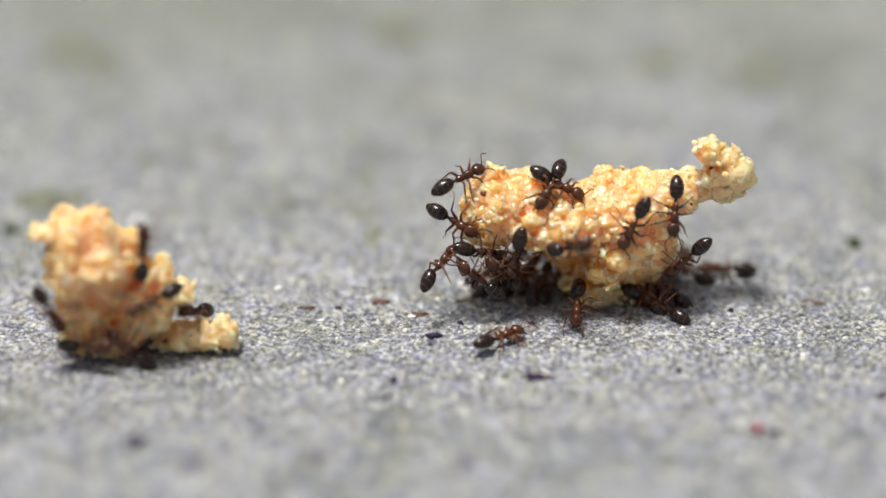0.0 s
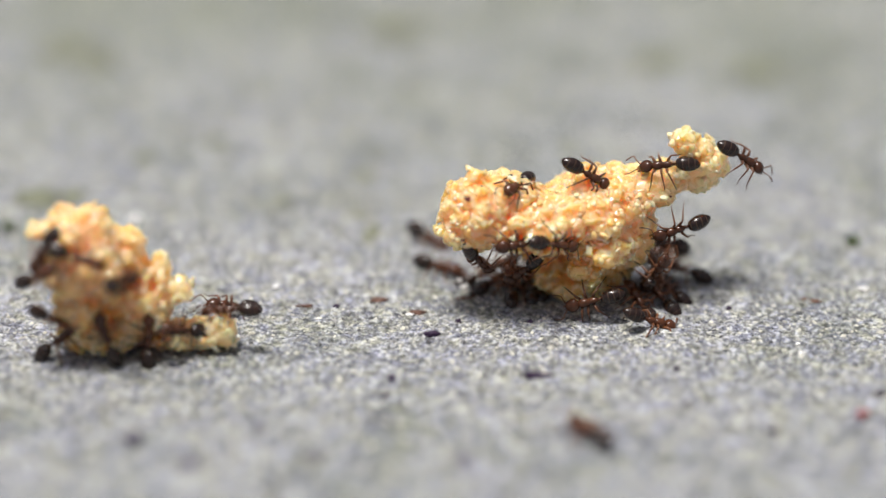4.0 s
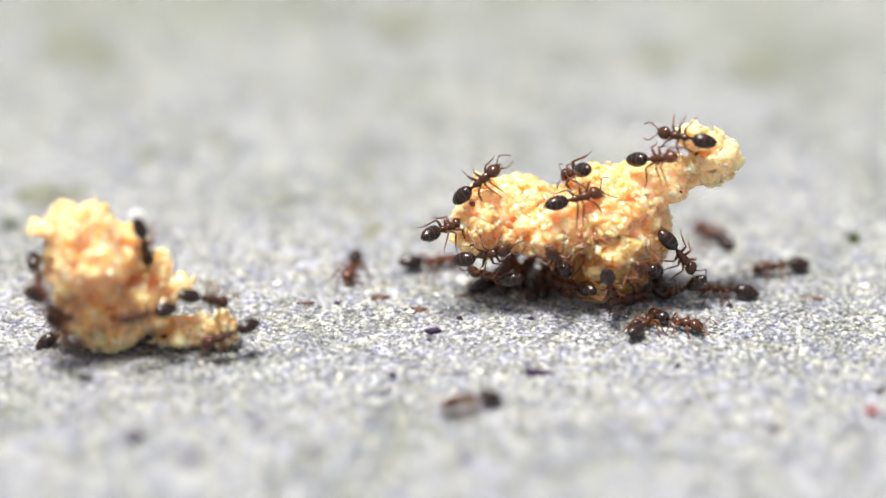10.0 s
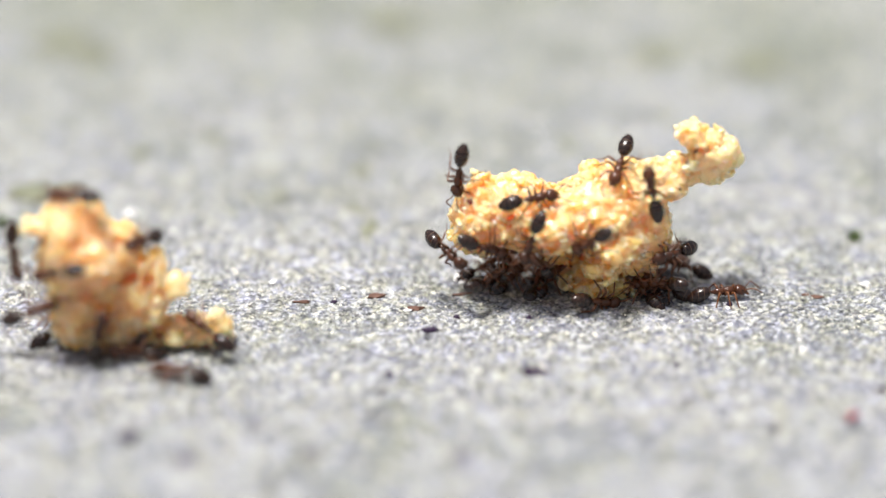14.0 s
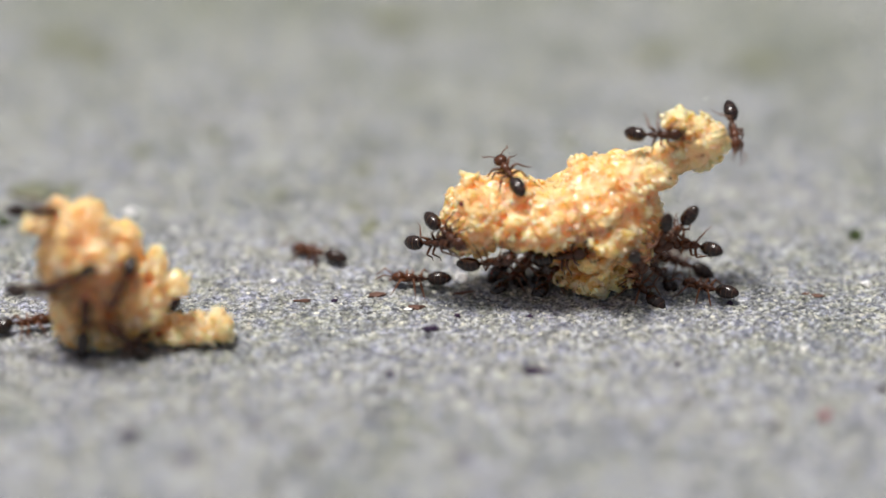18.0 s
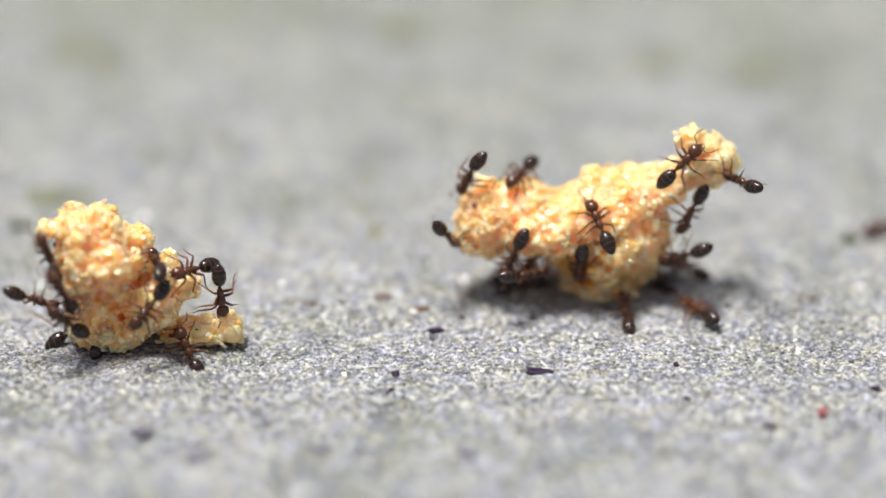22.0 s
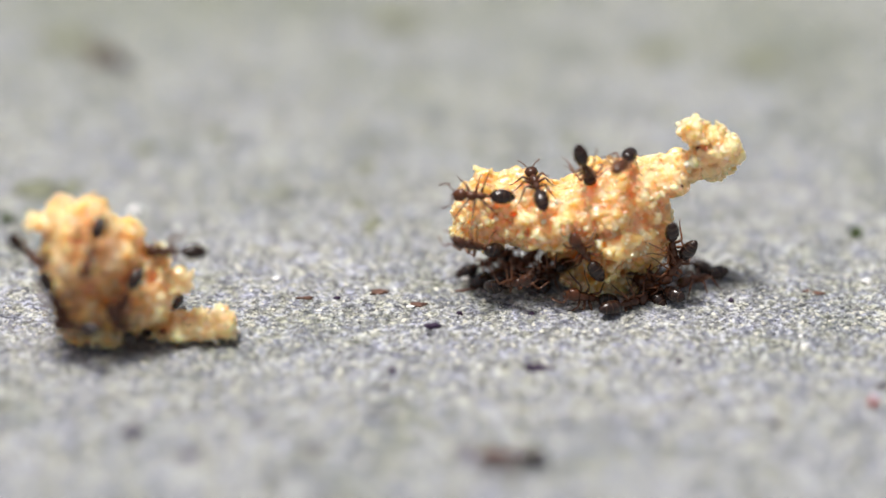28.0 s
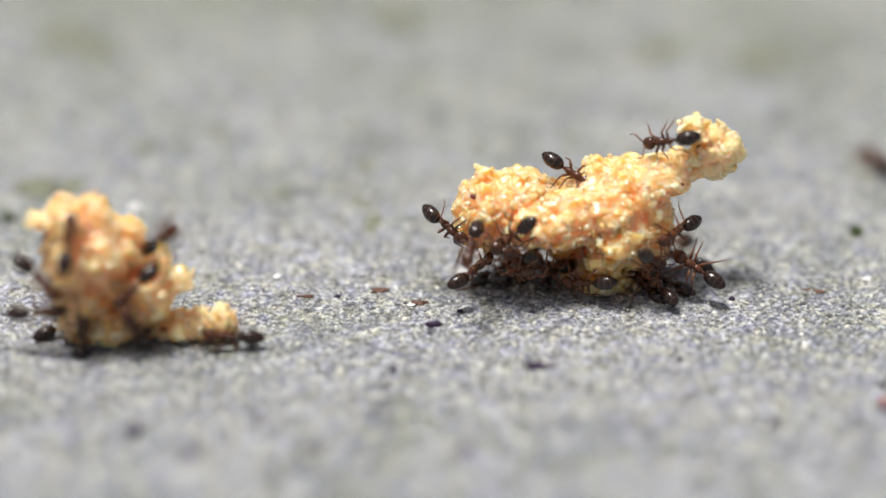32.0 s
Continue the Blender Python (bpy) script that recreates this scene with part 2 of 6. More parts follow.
def grain_cloud(points, normals, sizes, rng, sink=0.3):
    """Many small faceted crystals in one vertex and face list."""
    t = (1 + 5 ** 0.5) / 2
    ico = np.array([(-1, t, 0), (1, t, 0), (-1, -t, 0), (1, -t, 0), (0, -1, t), (0, 1, t), (0, -1, -t), (0, 1, -t), (t, 0, -1), (t, 0, 1), (-t, 0, -1), (-t, 0, 1)]) / 1.9
    tri = np.array([(0, 11, 5), (0, 5, 1), (0, 1, 7), (0, 7, 10), (0, 10, 11), (1, 5, 9), (5, 11, 4), (11, 10, 2), (10, 7, 6), (7, 1, 8),
                    (3, 9, 4), (3, 4, 2), (3, 2, 6), (3, 6, 8), (3, 8, 9), (4, 9, 5), (2, 4, 11), (6, 2, 10), (8, 6, 7), (9, 8, 1)])
    verts, faces = [], []
    for k, (p, nrm, s) in enumerate(zip(points, normals, sizes)):
        q, _ = np.linalg.qr(rng.normal(size=(3, 3)))
        shape = ico * (1 + 0.25 * rng.normal(size=(12, 1)).clip(-1, 1)) * rng.uniform(0.65, 1.25, 3)
        verts.append(shape @ q * s + p - nrm * s * sink)
        faces.append(tri + 12 * k)
    return np.concatenate(verts), np.concatenate(faces)


def scatter(verts, quads, count, rng):
    """Random points on a quad surface, with normals."""
    a, b, c = verts[quads[:, 0]], verts[quads[:, 1]], verts[quads[:, 2]]
    nrm = np.cross(b - a, c - a)
    size = np.linalg.norm(nrm, axis=1)
    pick = rng.choice(len(quads), count, p=size / size.sum())
    r = rng.random((count, 2))
    p = a[pick] + (b - a)[pick] * r[:, :1] + (verts[quads[:, 3]] - a)[pick] * r[:, 1:]
    return p, nrm[pick] / (size[pick][:, None] + 1e-12)


# ---- ground ----
def ground_height(x, y):
    """Height of the concrete in mm at x, y in mm."""
    p = np.stack([x, y, np.zeros_like(x)], axis=1)
    near = np.exp(-((x / 60) ** 2 + (y / 60) ** 2))
    h = 0.16 * value_noise(p / 7.0 + 3, 11) + 0.07 * value_noise(p / 1.6, 12) + 0.05 * value_noise(p / 0.55, 13) + 0.05 * value_noise(p / 0.27, 14)
    return h * near


def spaced(lo, hi, fine_lo, fine_hi, fine, grow=1.12, far=60000.0):
    mid = list(np.arange(fine_lo, fine_hi, fine))
    up, down, s = [fine_hi], [fine_lo], fine
    while up[-1] < far:
        up.append(up[-1] + s)
        s = min(s * grow, 0.5) if up[-1] < hi else s * 1.5
    s = fine
    while down[-1] > -far:
        s = min(s * grow, 0.5) if down[-1] > lo else s * 1.5
        down.append(down[-1] - s)
    return np.array(down[:0:-1] + mid + up)


def ground():
    xs, ys = spaced(-32, 32, -23, 23, 0.16), spaced(-24, 60, -9, 12, 0.16)
    gx, gy = np.meshgrid(xs, ys, indexing="ij")
    z = ground_height(gx.ravel(), gy.ravel())
    v = np.stack([gx.ravel(), gy.ravel(), z], axis=1) * MM
    i = np.arange(len(xs) - 1)[:, None] * len(ys) + np.arange(len(ys) - 1)[None]
    i = i.ravel()
    q = np.stack([i, i + len(ys), i + len(ys) + 1, i + 1], axis=1)
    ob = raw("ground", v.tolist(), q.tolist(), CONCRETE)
    return tagged(ob, "weathered grey concrete with a fine sandy grain", "ground", kind="structure")


ground()


# ---- the two cake crumbs ----
# lumps: x, y, z and half widths, mm, in the crumb's own space
BIG_LUMPS = (
    (0.60, 1.20, 1.30, 2.00, 1.60, 1.25),
    (1.50, 0.60, 1.90, 1.30, 1.50, 1.30),
    (-5.37, 0.00, 4.00, 1.74, 1.90, 1.74),
    (-6.16, -0.30, 3.18, 1.00, 1.30, 0.79),
    (-5.72, 0.30, 5.71, 0.47, 0.50, 0.47),
    (-3.87, 0.30, 4.82, 1.16, 1.50, 0.95),
    (-3.88, -0.50, 3.67, 1.57, 1.50, 1.10),
    (-2.21, -0.30, 3.80, 1.97, 2.20, 1.40),
    (-0.24, 0.00, 4.34, 2.16, 2.40, 1.55),
    (-0.80, 0.20, 5.87, 0.52, 0.70, 0.58),
    (1.06, 0.20, 4.79, 1.84, 2.00, 1.52),
    (2.36, 0.30, 5.53, 1.52, 1.40, 1.05),
    (3.60, 0.30, 6.12, 0.99, 0.90, 0.68),
    (4.74, 0.30, 6.50, 1.10, 1.00, 1.05),
    (3.90, 0.30, 7.92, 0.62, 0.70, 0.62),
    (5.51, 0.30, 6.88, 0.68, 0.80, 0.94),
    (4.64, 0.30, 7.57, 0.78, 0.70, 0.65),
    (1.87, -0.20, 3.36, 1.26, 1.60, 1.58),
    (0.50, -1.50, 3.16, 1.25, 1.20, 0.89),
    (-0.05, -1.40, 1.98, 0.94, 1.00, 0.79),
    (-0.45, 1.50, 1.00, 1.80, 1.50, 1.25),
    (-1.70, 1.40, 1.75, 1.55, 1.40, 1.05),
    (-0.20, -0.20, 0.42, 1.80, 1.40, 0.82),)
SMALL_LUMPS = (
    (-1.37, 0.00, 5.82, 1.58, 1.50, 1.02),
    (-2.85, -0.20, 6.09, 0.81, 0.80, 0.41),
    (-2.21, 0.00, 6.68, 0.56, 0.80, 0.56),
    (-1.18, 0.00, 4.43, 2.04, 2.10, 1.68),
    (-1.30, 0.00, 2.10, 1.44, 1.90, 1.59),
    (0.20, 0.20, 4.33, 1.18, 1.60, 1.33),
    (1.00, 0.40, 4.80, 0.46, 0.70, 0.87),
    (1.27, 0.10, 2.20, 1.49, 1.80, 1.59),
    (2.17, 0.30, 3.93, 0.46, 0.70, 0.72),
    (2.88, 0.20, 2.93, 0.72, 0.80, 0.51),
    (3.07, 0.00, 0.57, 1.70, 1.10, 0.67),
    (4.78, 0.00, 0.81, 0.83, 1.00, 0.83),
    (-0.46, 0.00, 0.87, 2.01, 1.80, 0.93),
    (-0.83, 0.10, 6.62, 0.86, 0.70, 0.41),
    (-0.14, 1.00, 1.26, 1.56, 1.60, 1.56),)


def worn(verts, tris):
    """Cut the corners off a faceted grain: every corner becomes a small face."""
    bm = bmesh.new()
    vs = [bm.verts.new(v) for v in verts]
    for f in tris:
        bm.faces.new([vs[i] for i in f])
    bmesh.ops.bevel(bm, geom=bm.edges[:], offset=0.12, segments=1, affect="EDGES")
    bm.verts.index_update()
    out = np.array([v.co for v in bm.verts]), [[v.index for v in f.verts] for f in bm.faces]
    bm.free()
    return out


def crumb(name, lumps, seed, step, singles, place, label):
    """A torn piece of cake: a moist granular body, and the larger loose grains one by one."""
    rng = np.random.default_rng(seed)
    v, q = surface(lumps, step, seed)
    base = new(name)
    base.matrix_basis = place
    body = raw("crumb_body", (v * MM).tolist(), q.tolist(), CRUMB, base, smooth=False)
    p, n = scatter(v, q, 3 * singles, rng)
    front = np.flatnonzero((n[:, 1] < 0.1) & (n[:, 2] > -0.4))[:singles]
    size = 0.10 + 0.10 * rng.random(len(p)) ** 1.5
    shapes = []
    for i in range(12):
        gv, gf = grain_cloud(np.zeros((1, 3)), np.zeros((1, 3)), [1.0], rng)
        gv, gf = worn(gv, gf)
        g = bpy.data.meshes.new("semolina_grain")
        g.from_pydata((gv * MM).tolist(), [], gf)
        g.materials.append(GRAIN)
        shapes.append(g)
    for i in front.tolist():
        g = new("semolina_grain", shapes[i % 12])
        g.parent = base
        q4 = rng.normal(size=4)
        turn = Euler(q4[:3] * 3).to_matrix().to_4x4()
        g.matrix_basis = Matrix.Translation(((p[i] - n[i] * size[i] * 0.3) * MM).tolist()) @ turn @ Matrix.Scale(size[i], 4)
    return tagged(base, label, "cake crumb", "cake crumbs on the concrete")


def crumb_speck(base, x, y, z, size, material):
    """A scorched or red speck stuck to a crumb, at a place in the crumb's space in mm."""
    bm = bmesh.new()
    bmesh.ops.create_icosphere(bm, subdivisions=2, radius=size * MM)
    for v in bm.verts:
        v.co *= 1 + 0.3 * noise.noise(v.co * 9000 + Vector((x, y, z)))
        v.co.z *= 0.75
    ob = part("dark_speck", bm, material, base, "small dark red-brown speck")
    ob.matrix_basis = pose(x * MM, y * MM, z * MM)


SCORCH = plain_material("red_brown_scorch", (0.14, 0.025, 0.015), 0.5, 0.4)
big_crumb = crumb("cake_crumb", BIG_LUMPS, 21, 0.06, 280, pose(0.0075, 0.002, 0), "large golden yellow sugary cake crumb held up by ants on concrete")
small_crumb = crumb("cake_crumb", SMALL_LUMPS, 33, 0.068, 160, pose(-0.015, -0.003, 0), "smaller golden yellow cake crumb lying on grey concrete")

crumb_speck(big_crumb, 1.49, -0.91, 4.33, 0.15, SCORCH)
crumb_speck(big_crumb, -6.20, -0.94, 5.08, 0.17, SCORCH)
crumb_speck(big_crumb, -6.01, -1.08, 4.95, 0.12, SCORCH)
crumb_speck(big_crumb, -0.86, -0.05, 5.89, 0.13, SCORCH)
crumb_speck(big_crumb, 4.11, -0.06, 7.18, 0.14, SCORCH)
crumb_speck(big_crumb, 3.34, -0.79, 5.62, 0.09, SCORCH)
crumb_speck(big_crumb, -6.27, -1.34, 3.14, 0.12, SCORCH)
crumb_speck(big_crumb, -5.57, -0.54, 5.52, 0.08, SCORCH)
crumb_speck(big_crumb, 0.46, -1.90, 4.12, 0.12, SCORCH)
crumb_speck(small_crumb, -2.92, -0.02, 5.15, 0.18, SCORCH)
crumb_speck(small_crumb, 3.33, -0.59, 1.00, 0.15, SCORCH)
crumb_speck(small_crumb, 2.24, -0.83, 0.81, 0.15, SCORCH)
crumb_speck(small_crumb, 1.12, -0.93, 0.90, 0.13, SCORCH)
crumb_speck(small_crumb, -0.43, -0.03, 6.76, 0.10, SCORCH)

# ---- grit on the concrete ----
GRIT, _, _ = island_material("sand_grit", 0.5, 0.5, (0.0, (0.06, 0.06, 0.068)), (0.3, (0.21, 0.21, 0.21)), (0.6, (0.34, 0.335, 0.32)), (0.9, (0.52, 0.50, 0.43)), (1.0, (0.72, 0.70, 0.60)))


def grit(count, x, y, lo, hi, seed):
    rng = np.random.default_rng(seed)
    px, py = rng.uniform(-x, x, count), rng.uniform(y[0], y[1], count)
    p = np.stack([px, py, ground_height(px, py)], axis=1)
    n = np.tile((0.0, 0.0, 1.0), (count, 1))
    v, f = grain_cloud(p, n, lo + (hi - lo) * rng.random(count) ** 2.5, rng, 0.45)
    ob = raw("sand_grit", (v * MM).tolist(), f.tolist(), GRIT, smooth=False)
    return tagged(ob, "pale and dark sand grains lying on the concrete", "grit", kind="stuff")


grit(17000, 24, (-10, 13), 0.05, 0.17, 5)
grit(7000, 34, (13, 50), 0.08, 0.26, 6)
grit(2500, 22, (-22, -10), 0.06, 0.2, 7)


# ---- loose specks, flakes and moss ----
SPECK_DARK = plain_material("dark_plant_bit", (0.036, 0.020, 0.048), 0.7, 0.3)
SPECK_GREY = plain_material("grey_violet_grit", (0.15, 0.14, 0.17), 0.8, 0.2)
SPECK_RED = plain_material("rust_brown_flake", (0.13, 0.072, 0.055), 0.8, 0.2)
SPECK_GREEN = plain_material("dark_green_algae", (0.055, 0.075, 0.03), 0.9, 0.2)
MOSS = plain_material("dull_green_moss", (0.17, 0.175, 0.125), 0.95, 0.1, 0.3, 900)
WHITE = plain_material("white_sugar_crystal", (0.9, 0.88, 0.86), 0.15, 0.6, 0.05)


def pebble(name, material, x, y, size, label, category, seed, flat=(1.0, 0.8, 0.6)):
    """A rough little lump resting on the concrete; size in mm."""
    bm = bmesh.new()
    bmesh.ops.create_icosphere(bm, subdivisions=3, radius=1.0)
    for v in bm.verts:
        k = 1 + 0.55 * noise.noise(v.co * 1.3 + Vector((seed, 0, 0))) + 0.35 * noise.noise(v.co * 2.9 + Vector((0, seed, 0)))
        v.co = Vector((v.co.x * flat[0], v.co.y * flat[1], v.co.z * flat[2])) * (k * size * MM)
    ob = part(name, bm, material)
    z = float(ground_height(np.array([x]), np.array([y]))[0])
    ob.matrix_basis = pose(x * MM, y * MM, (z + 0.55 * flat[2] * size) * MM, 0, 0, seed * 47 % 180 if flat[0] < 1.3 else seed % 9 * 4 - 16)
    return tagged(ob, label, category)


MITE_RED = plain_material("red_mite_skin", (0.36, 0.08, 0.08), 0.5, 0.4)
pebble("plant_bit", SPECK_DARK, 4.17, -5.88, 0.42, "dark purple-brown plant bit on concrete", "plant bit", 1, (1.5, 0.45, 0.4))
pebble("plant_bit", SPECK_DARK, -2.37, -5.88, 0.24, "small dark plant bit on concrete", "plant bit", 2, (1.0, 0.7, 0.5))
pebble("seed", SPECK_GREY, -13.56, -11.53, 0.42, "round grey-violet seed on concrete", "seed", 3, (1.0, 0.9, 0.7))
pebble("flake", SPECK_RED, -3.08, 1.14, 0.33, "flat rust-brown flake on concrete", "flake", 4, (1.2, 0.7, 0.3))
pebble("flake", SPECK_RED, -1.32, 0.05, 0.30, "flat rust-brown flake on concrete", "flake", 5, (1.4, 0.6, 0.3))
pebble("speck", SPECK_DARK, 0.65, -0.71, 0.15, "tiny black speck on concrete", "speck", 6, (1.0, 0.9, 0.8))
pebble("soil_crumb", SPECK_DARK, -0.52, -2.10, 0.24, "dark crumb of soil on concrete", "soil crumb", 7, (1.4, 0.7, 0.5))
pebble("speck", SPECK_DARK, 3.97, -0.92, 0.12, "tiny black speck on concrete", "speck", 8, (1.0, 0.9, 0.8))
pebble("algae_speck", SPECK_GREEN, 19.73, 6.89, 0.36, "dark green algae speck on concrete", "algae speck", 9, (1.0, 0.9, 0.7))
pebble("algae_speck", SPECK_GREEN, -21.26, 8.45, 0.34, "dark green algae speck on concrete", "algae speck", 10, (1.0, 0.9, 0.7))
pebble("flake", SPECK_RED, 17.39, 1.15, 0.22, "flat rust-brown flake on concrete", "flake", 11, (1.5, 0.6, 0.2))
pebble("flake", SPECK_RED, 16.89, 1.37, 0.20, "flat rust-brown flake on concrete", "flake", 12, (1.0, 0.7, 0.2))
pebble("speck", SPECK_DARK, 13.29, 0.44, 0.16, "tiny black speck on concrete", "speck", 13, (1.0, 0.9, 0.8))
pebble("speck", SPECK_DARK, 10.52, -5.21, 0.14, "tiny black speck on concrete", "speck", 14, (1.0, 0.9, 0.8))
pebble("soil_crumb", SPECK_DARK, 19.47, -7.32, 0.25, "dark crumb of soil on concrete", "soil crumb", 15, (1.0, 0.7, 0.5))
pebble("soil_crumb", SPECK_GREY, -10.90, -13.36, 0.50, "dark crumb of soil on concrete", "soil crumb", 16, (0.9, 0.8, 0.25))
pebble("sugar_crystal", WHITE, -15.16, 8.99, 0.36, "white sugar crystal on concrete", "sugar crystal", 17, (0.9, 0.8, 1.0))
pebble("sugar_crystal", WHITE, 0.88, 2.81, 0.30, "white sugar crystal on concrete", "sugar crystal", 18, (1.1, 0.8, 0.7))
pebble("sugar_crystal", WHITE, 19.77, 2.26, 0.22, "white sugar crystal on concrete", "sugar crystal", 19, (1.0, 0.8, 0.6))
pebble("sugar_crystal", WHITE, -7.95, 2.41, 0.16, "white sugar crystal on concrete", "sugar crystal", 20, (1.1, 0.8, 0.5))
pebble("sugar_crystal", WHITE, 16.24, -2.72, 0.12, "white sugar crystal on concrete", "sugar crystal", 21, (1.1, 0.8, 0.5))
pebble("moss_patch", MOSS, -20.34, 29.32, 1.10, "thin dull green moss patch on concrete", "moss", 40, (1.4, 1.09, 0.12))
pebble("moss_patch", MOSS, -18.32, 27.35, 0.70, "thin dull green moss patch on concrete", "moss", 41, (1.4, 1.43, 0.12))
pebble("moss_patch", MOSS, -20.30, 11.78, 0.70, "thin dull green moss patch on concrete", "moss", 42, (1.4, 1.43, 0.12))
pebble("moss_patch", MOSS, -2.75, 32.09, 1.10, "thin dull green moss patch on concrete", "moss", 43, (1.4, 1.09, 0.12))
pebble("moss_patch", MOSS, 16.57, 26.94, 1.00, "thin dull green moss patch on concrete", "moss", 44, (1.4, 1.20, 0.12))
pebble("moss_patch", MOSS, 11.50, 28.39, 0.80, "thin dull green moss patch on concrete", "moss", 45, (1.4, 1.25, 0.12))
pebble("moss_patch", MOSS, -3.53, 7.99, 0.28, "thin dull green moss patch on concrete", "moss", 46, (1.4, 2.86, 0.12))
pebble("moss_patch", MOSS, -18.50, 12.09, 0.40, "thin dull green moss patch on concrete", "moss", 47, (1.4, 2.00, 0.12))
pebble("plant_bit", SPECK_RED, -6.51, 0.50, 0.26, "thin brown sliver of plant on concrete", "plant bit", 22, (1.7, 0.35, 0.25))
pebble("speck", SPECK_DARK, -5.02, 0.55, 0.11, "tiny black speck on concrete", "speck", 23, (1.3, 0.8, 0.6))
pebble("sugar_crystal", WHITE, -1.60, -0.15, 0.13, "flat white sugar crystal beside a rust-brown flake", "sugar crystal", 24, (1.5, 0.7, 0.3))
pebble("flake", SPECK_RED, 0.95, 1.48, 0.28, "thin rust-brown flake on concrete", "flake", 25, (1.7, 0.4, 0.2))
pebble("plant_bit", SPECK_DARK, -2.59, -7.22, 0.22, "dark violet fleck of plant on concrete", "plant bit", 26, (0.5, 1.4, 0.4))
pebble("speck", SPECK_DARK, 10.81, -8.11, 0.16, "tiny dark violet speck on concrete", "speck", 27, (1.2, 0.8, 0.6))
pebble("plant_bit", SPECK_DARK, 14.43, -10.53, 0.22, "dark violet fleck of plant on concrete", "plant bit", 28, (1.3, 0.7, 0.5))
pebble("soil_crumb", SPECK_GREY, -5.55, -12.87, 0.36, "grey crumb of soil on concrete", "soil crumb", 29, (0.8, 1.2, 0.3))
pebble("soil_crumb", SPECK_GREY, 0.84, -13.10, 0.36, "grey crumb of soil on concrete", "soil crumb", 30, (1.2, 0.8, 0.3))
pebble("soil_crumb", SPECK_GREY, -8.07, -10.47, 0.28, "grey crumb of soil on concrete", "soil crumb", 31, (0.9, 0.9, 0.3))
pebble("sugar_crystal", WHITE, 16.32, -3.57, 0.13, "flat white sugar crystal on concrete", "sugar crystal", 32, (1.3, 0.9, 0.3))
pebble("moss_patch", MOSS, -4.24, 10.01, 0.30, "thin dull green moss patch on concrete", "moss", 48, (1.4, 2.00, 0.12))
pebble("moss_patch", MOSS, -7.89, 11.53, 0.24, "thin dull green moss patch on concrete", "moss", 49, (1.4, 1.80, 0.12))
pebble("moss_patch", MOSS, -15.21, 16.22, 0.34, "thin dull green moss patch on concrete", "moss", 50, (1.4, 2.00, 0.12))
pebble("moss_patch", MOSS, -11.62, 18.16, 0.34, "thin dull green moss patch on concrete", "moss", 51, (1.4, 2.00, 0.12))
pebble("moss_patch", MOSS, 6.47, 17.19, 0.32, "thin dull green moss patch on concrete", "moss", 52, (1.4, 2.00, 0.12))
pebble("moss_patch", MOSS, -4.06, 14.32, 0.34, "thin dull green moss patch on concrete", "moss", 53, (1.4, 1.80, 0.12))
mite = pebble("red_mite", MITE_RED, 13.63, -10.48, 0.24, "tiny round red mite crawling on concrete", "mite", 77, (1.1, 0.85, 0.7))


# ---- ants ----
def loft(bm, points, radii, sides=8):
    """A round tapered tube through points (mm), closed at both ends."""
    rings = []
    for i, p in enumerate(points):
        p = Vector(p)
        d = (Vector(points[min(i + 1, len(points) - 1)]) - Vector(points[max(i - 1, 0)])).normalized()
        a = d.cross(Vector((0.13, 0.21, 0.97))).normalized()
        b = d.cross(a)
        r = radii[i]
        rings.append([bm.verts.new((p + (a * math.cos(2 * math.pi * k / sides) + b * math.sin(2 * math.pi * k / sides)) * r) * MM) for k in range(sides)])
    for r0, r1 in zip(rings, rings[1:]):
        for k in range(sides):
            bm.faces.new((r0[k], r0[(k + 1) % sides], r1[(k + 1) % sides], r1[k]))
    bm.faces.new(rings[0][::-1])
    bm.faces.new(rings[-1])
    bmesh.ops.recalc_face_normals(bm, faces=bm.faces)


def pod(bm, centre, size, tilt=0.0, taper=0.0, sub=3, grooves=(), tip=0.0):
    """An egg shape; taper narrows its rear; grooves are rings pressed in along its length."""
    made = bmesh.ops.create_icosphere(bm, subdivisions=sub, radius=1.0)["verts"]
    turn = Matrix.Rotation(radians(tilt), 3, "Y")
    for v in made:
        k = 1 + taper * v.co.x
        for g in grooves:
            k *= 1 - 0.07 * math.exp(-((v.co.x - g) / 0.05) ** 2)
        if tip and v.co.x < -0.3:
            k *= 1 - tip * ((-v.co.x - 0.3) / 0.7) ** 2
        v.co = (turn @ Vector((v.co.x * size[0], v.co.y * size[1] * k, v.co.z * size[2] * k)) + Vector(centre)) * MM


def leg_mesh(reach, forward, lift):
    bm = bmesh.new()
    knee, ankle, foot = Vector((0.35 * forward, 0.42 * reach, 0.22 + lift)), Vector((0.8 * forward, 0.86 * reach, -0.28)), Vector((1.05 * forward, 1.12 * reach, -0.40))
    loft(bm, [(0, 0, 0), tuple(knee * 0.5 + Vector((0, 0, 0.04))), tuple(knee), tuple(knee.lerp(ankle, 0.15)), tuple(knee.lerp(ankle, 0.55)), tuple(ankle), tuple(foot)],
         [0.062, 0.074, 0.046, 0.046, 0.040, 0.024, 0.015], 6)
    return bm


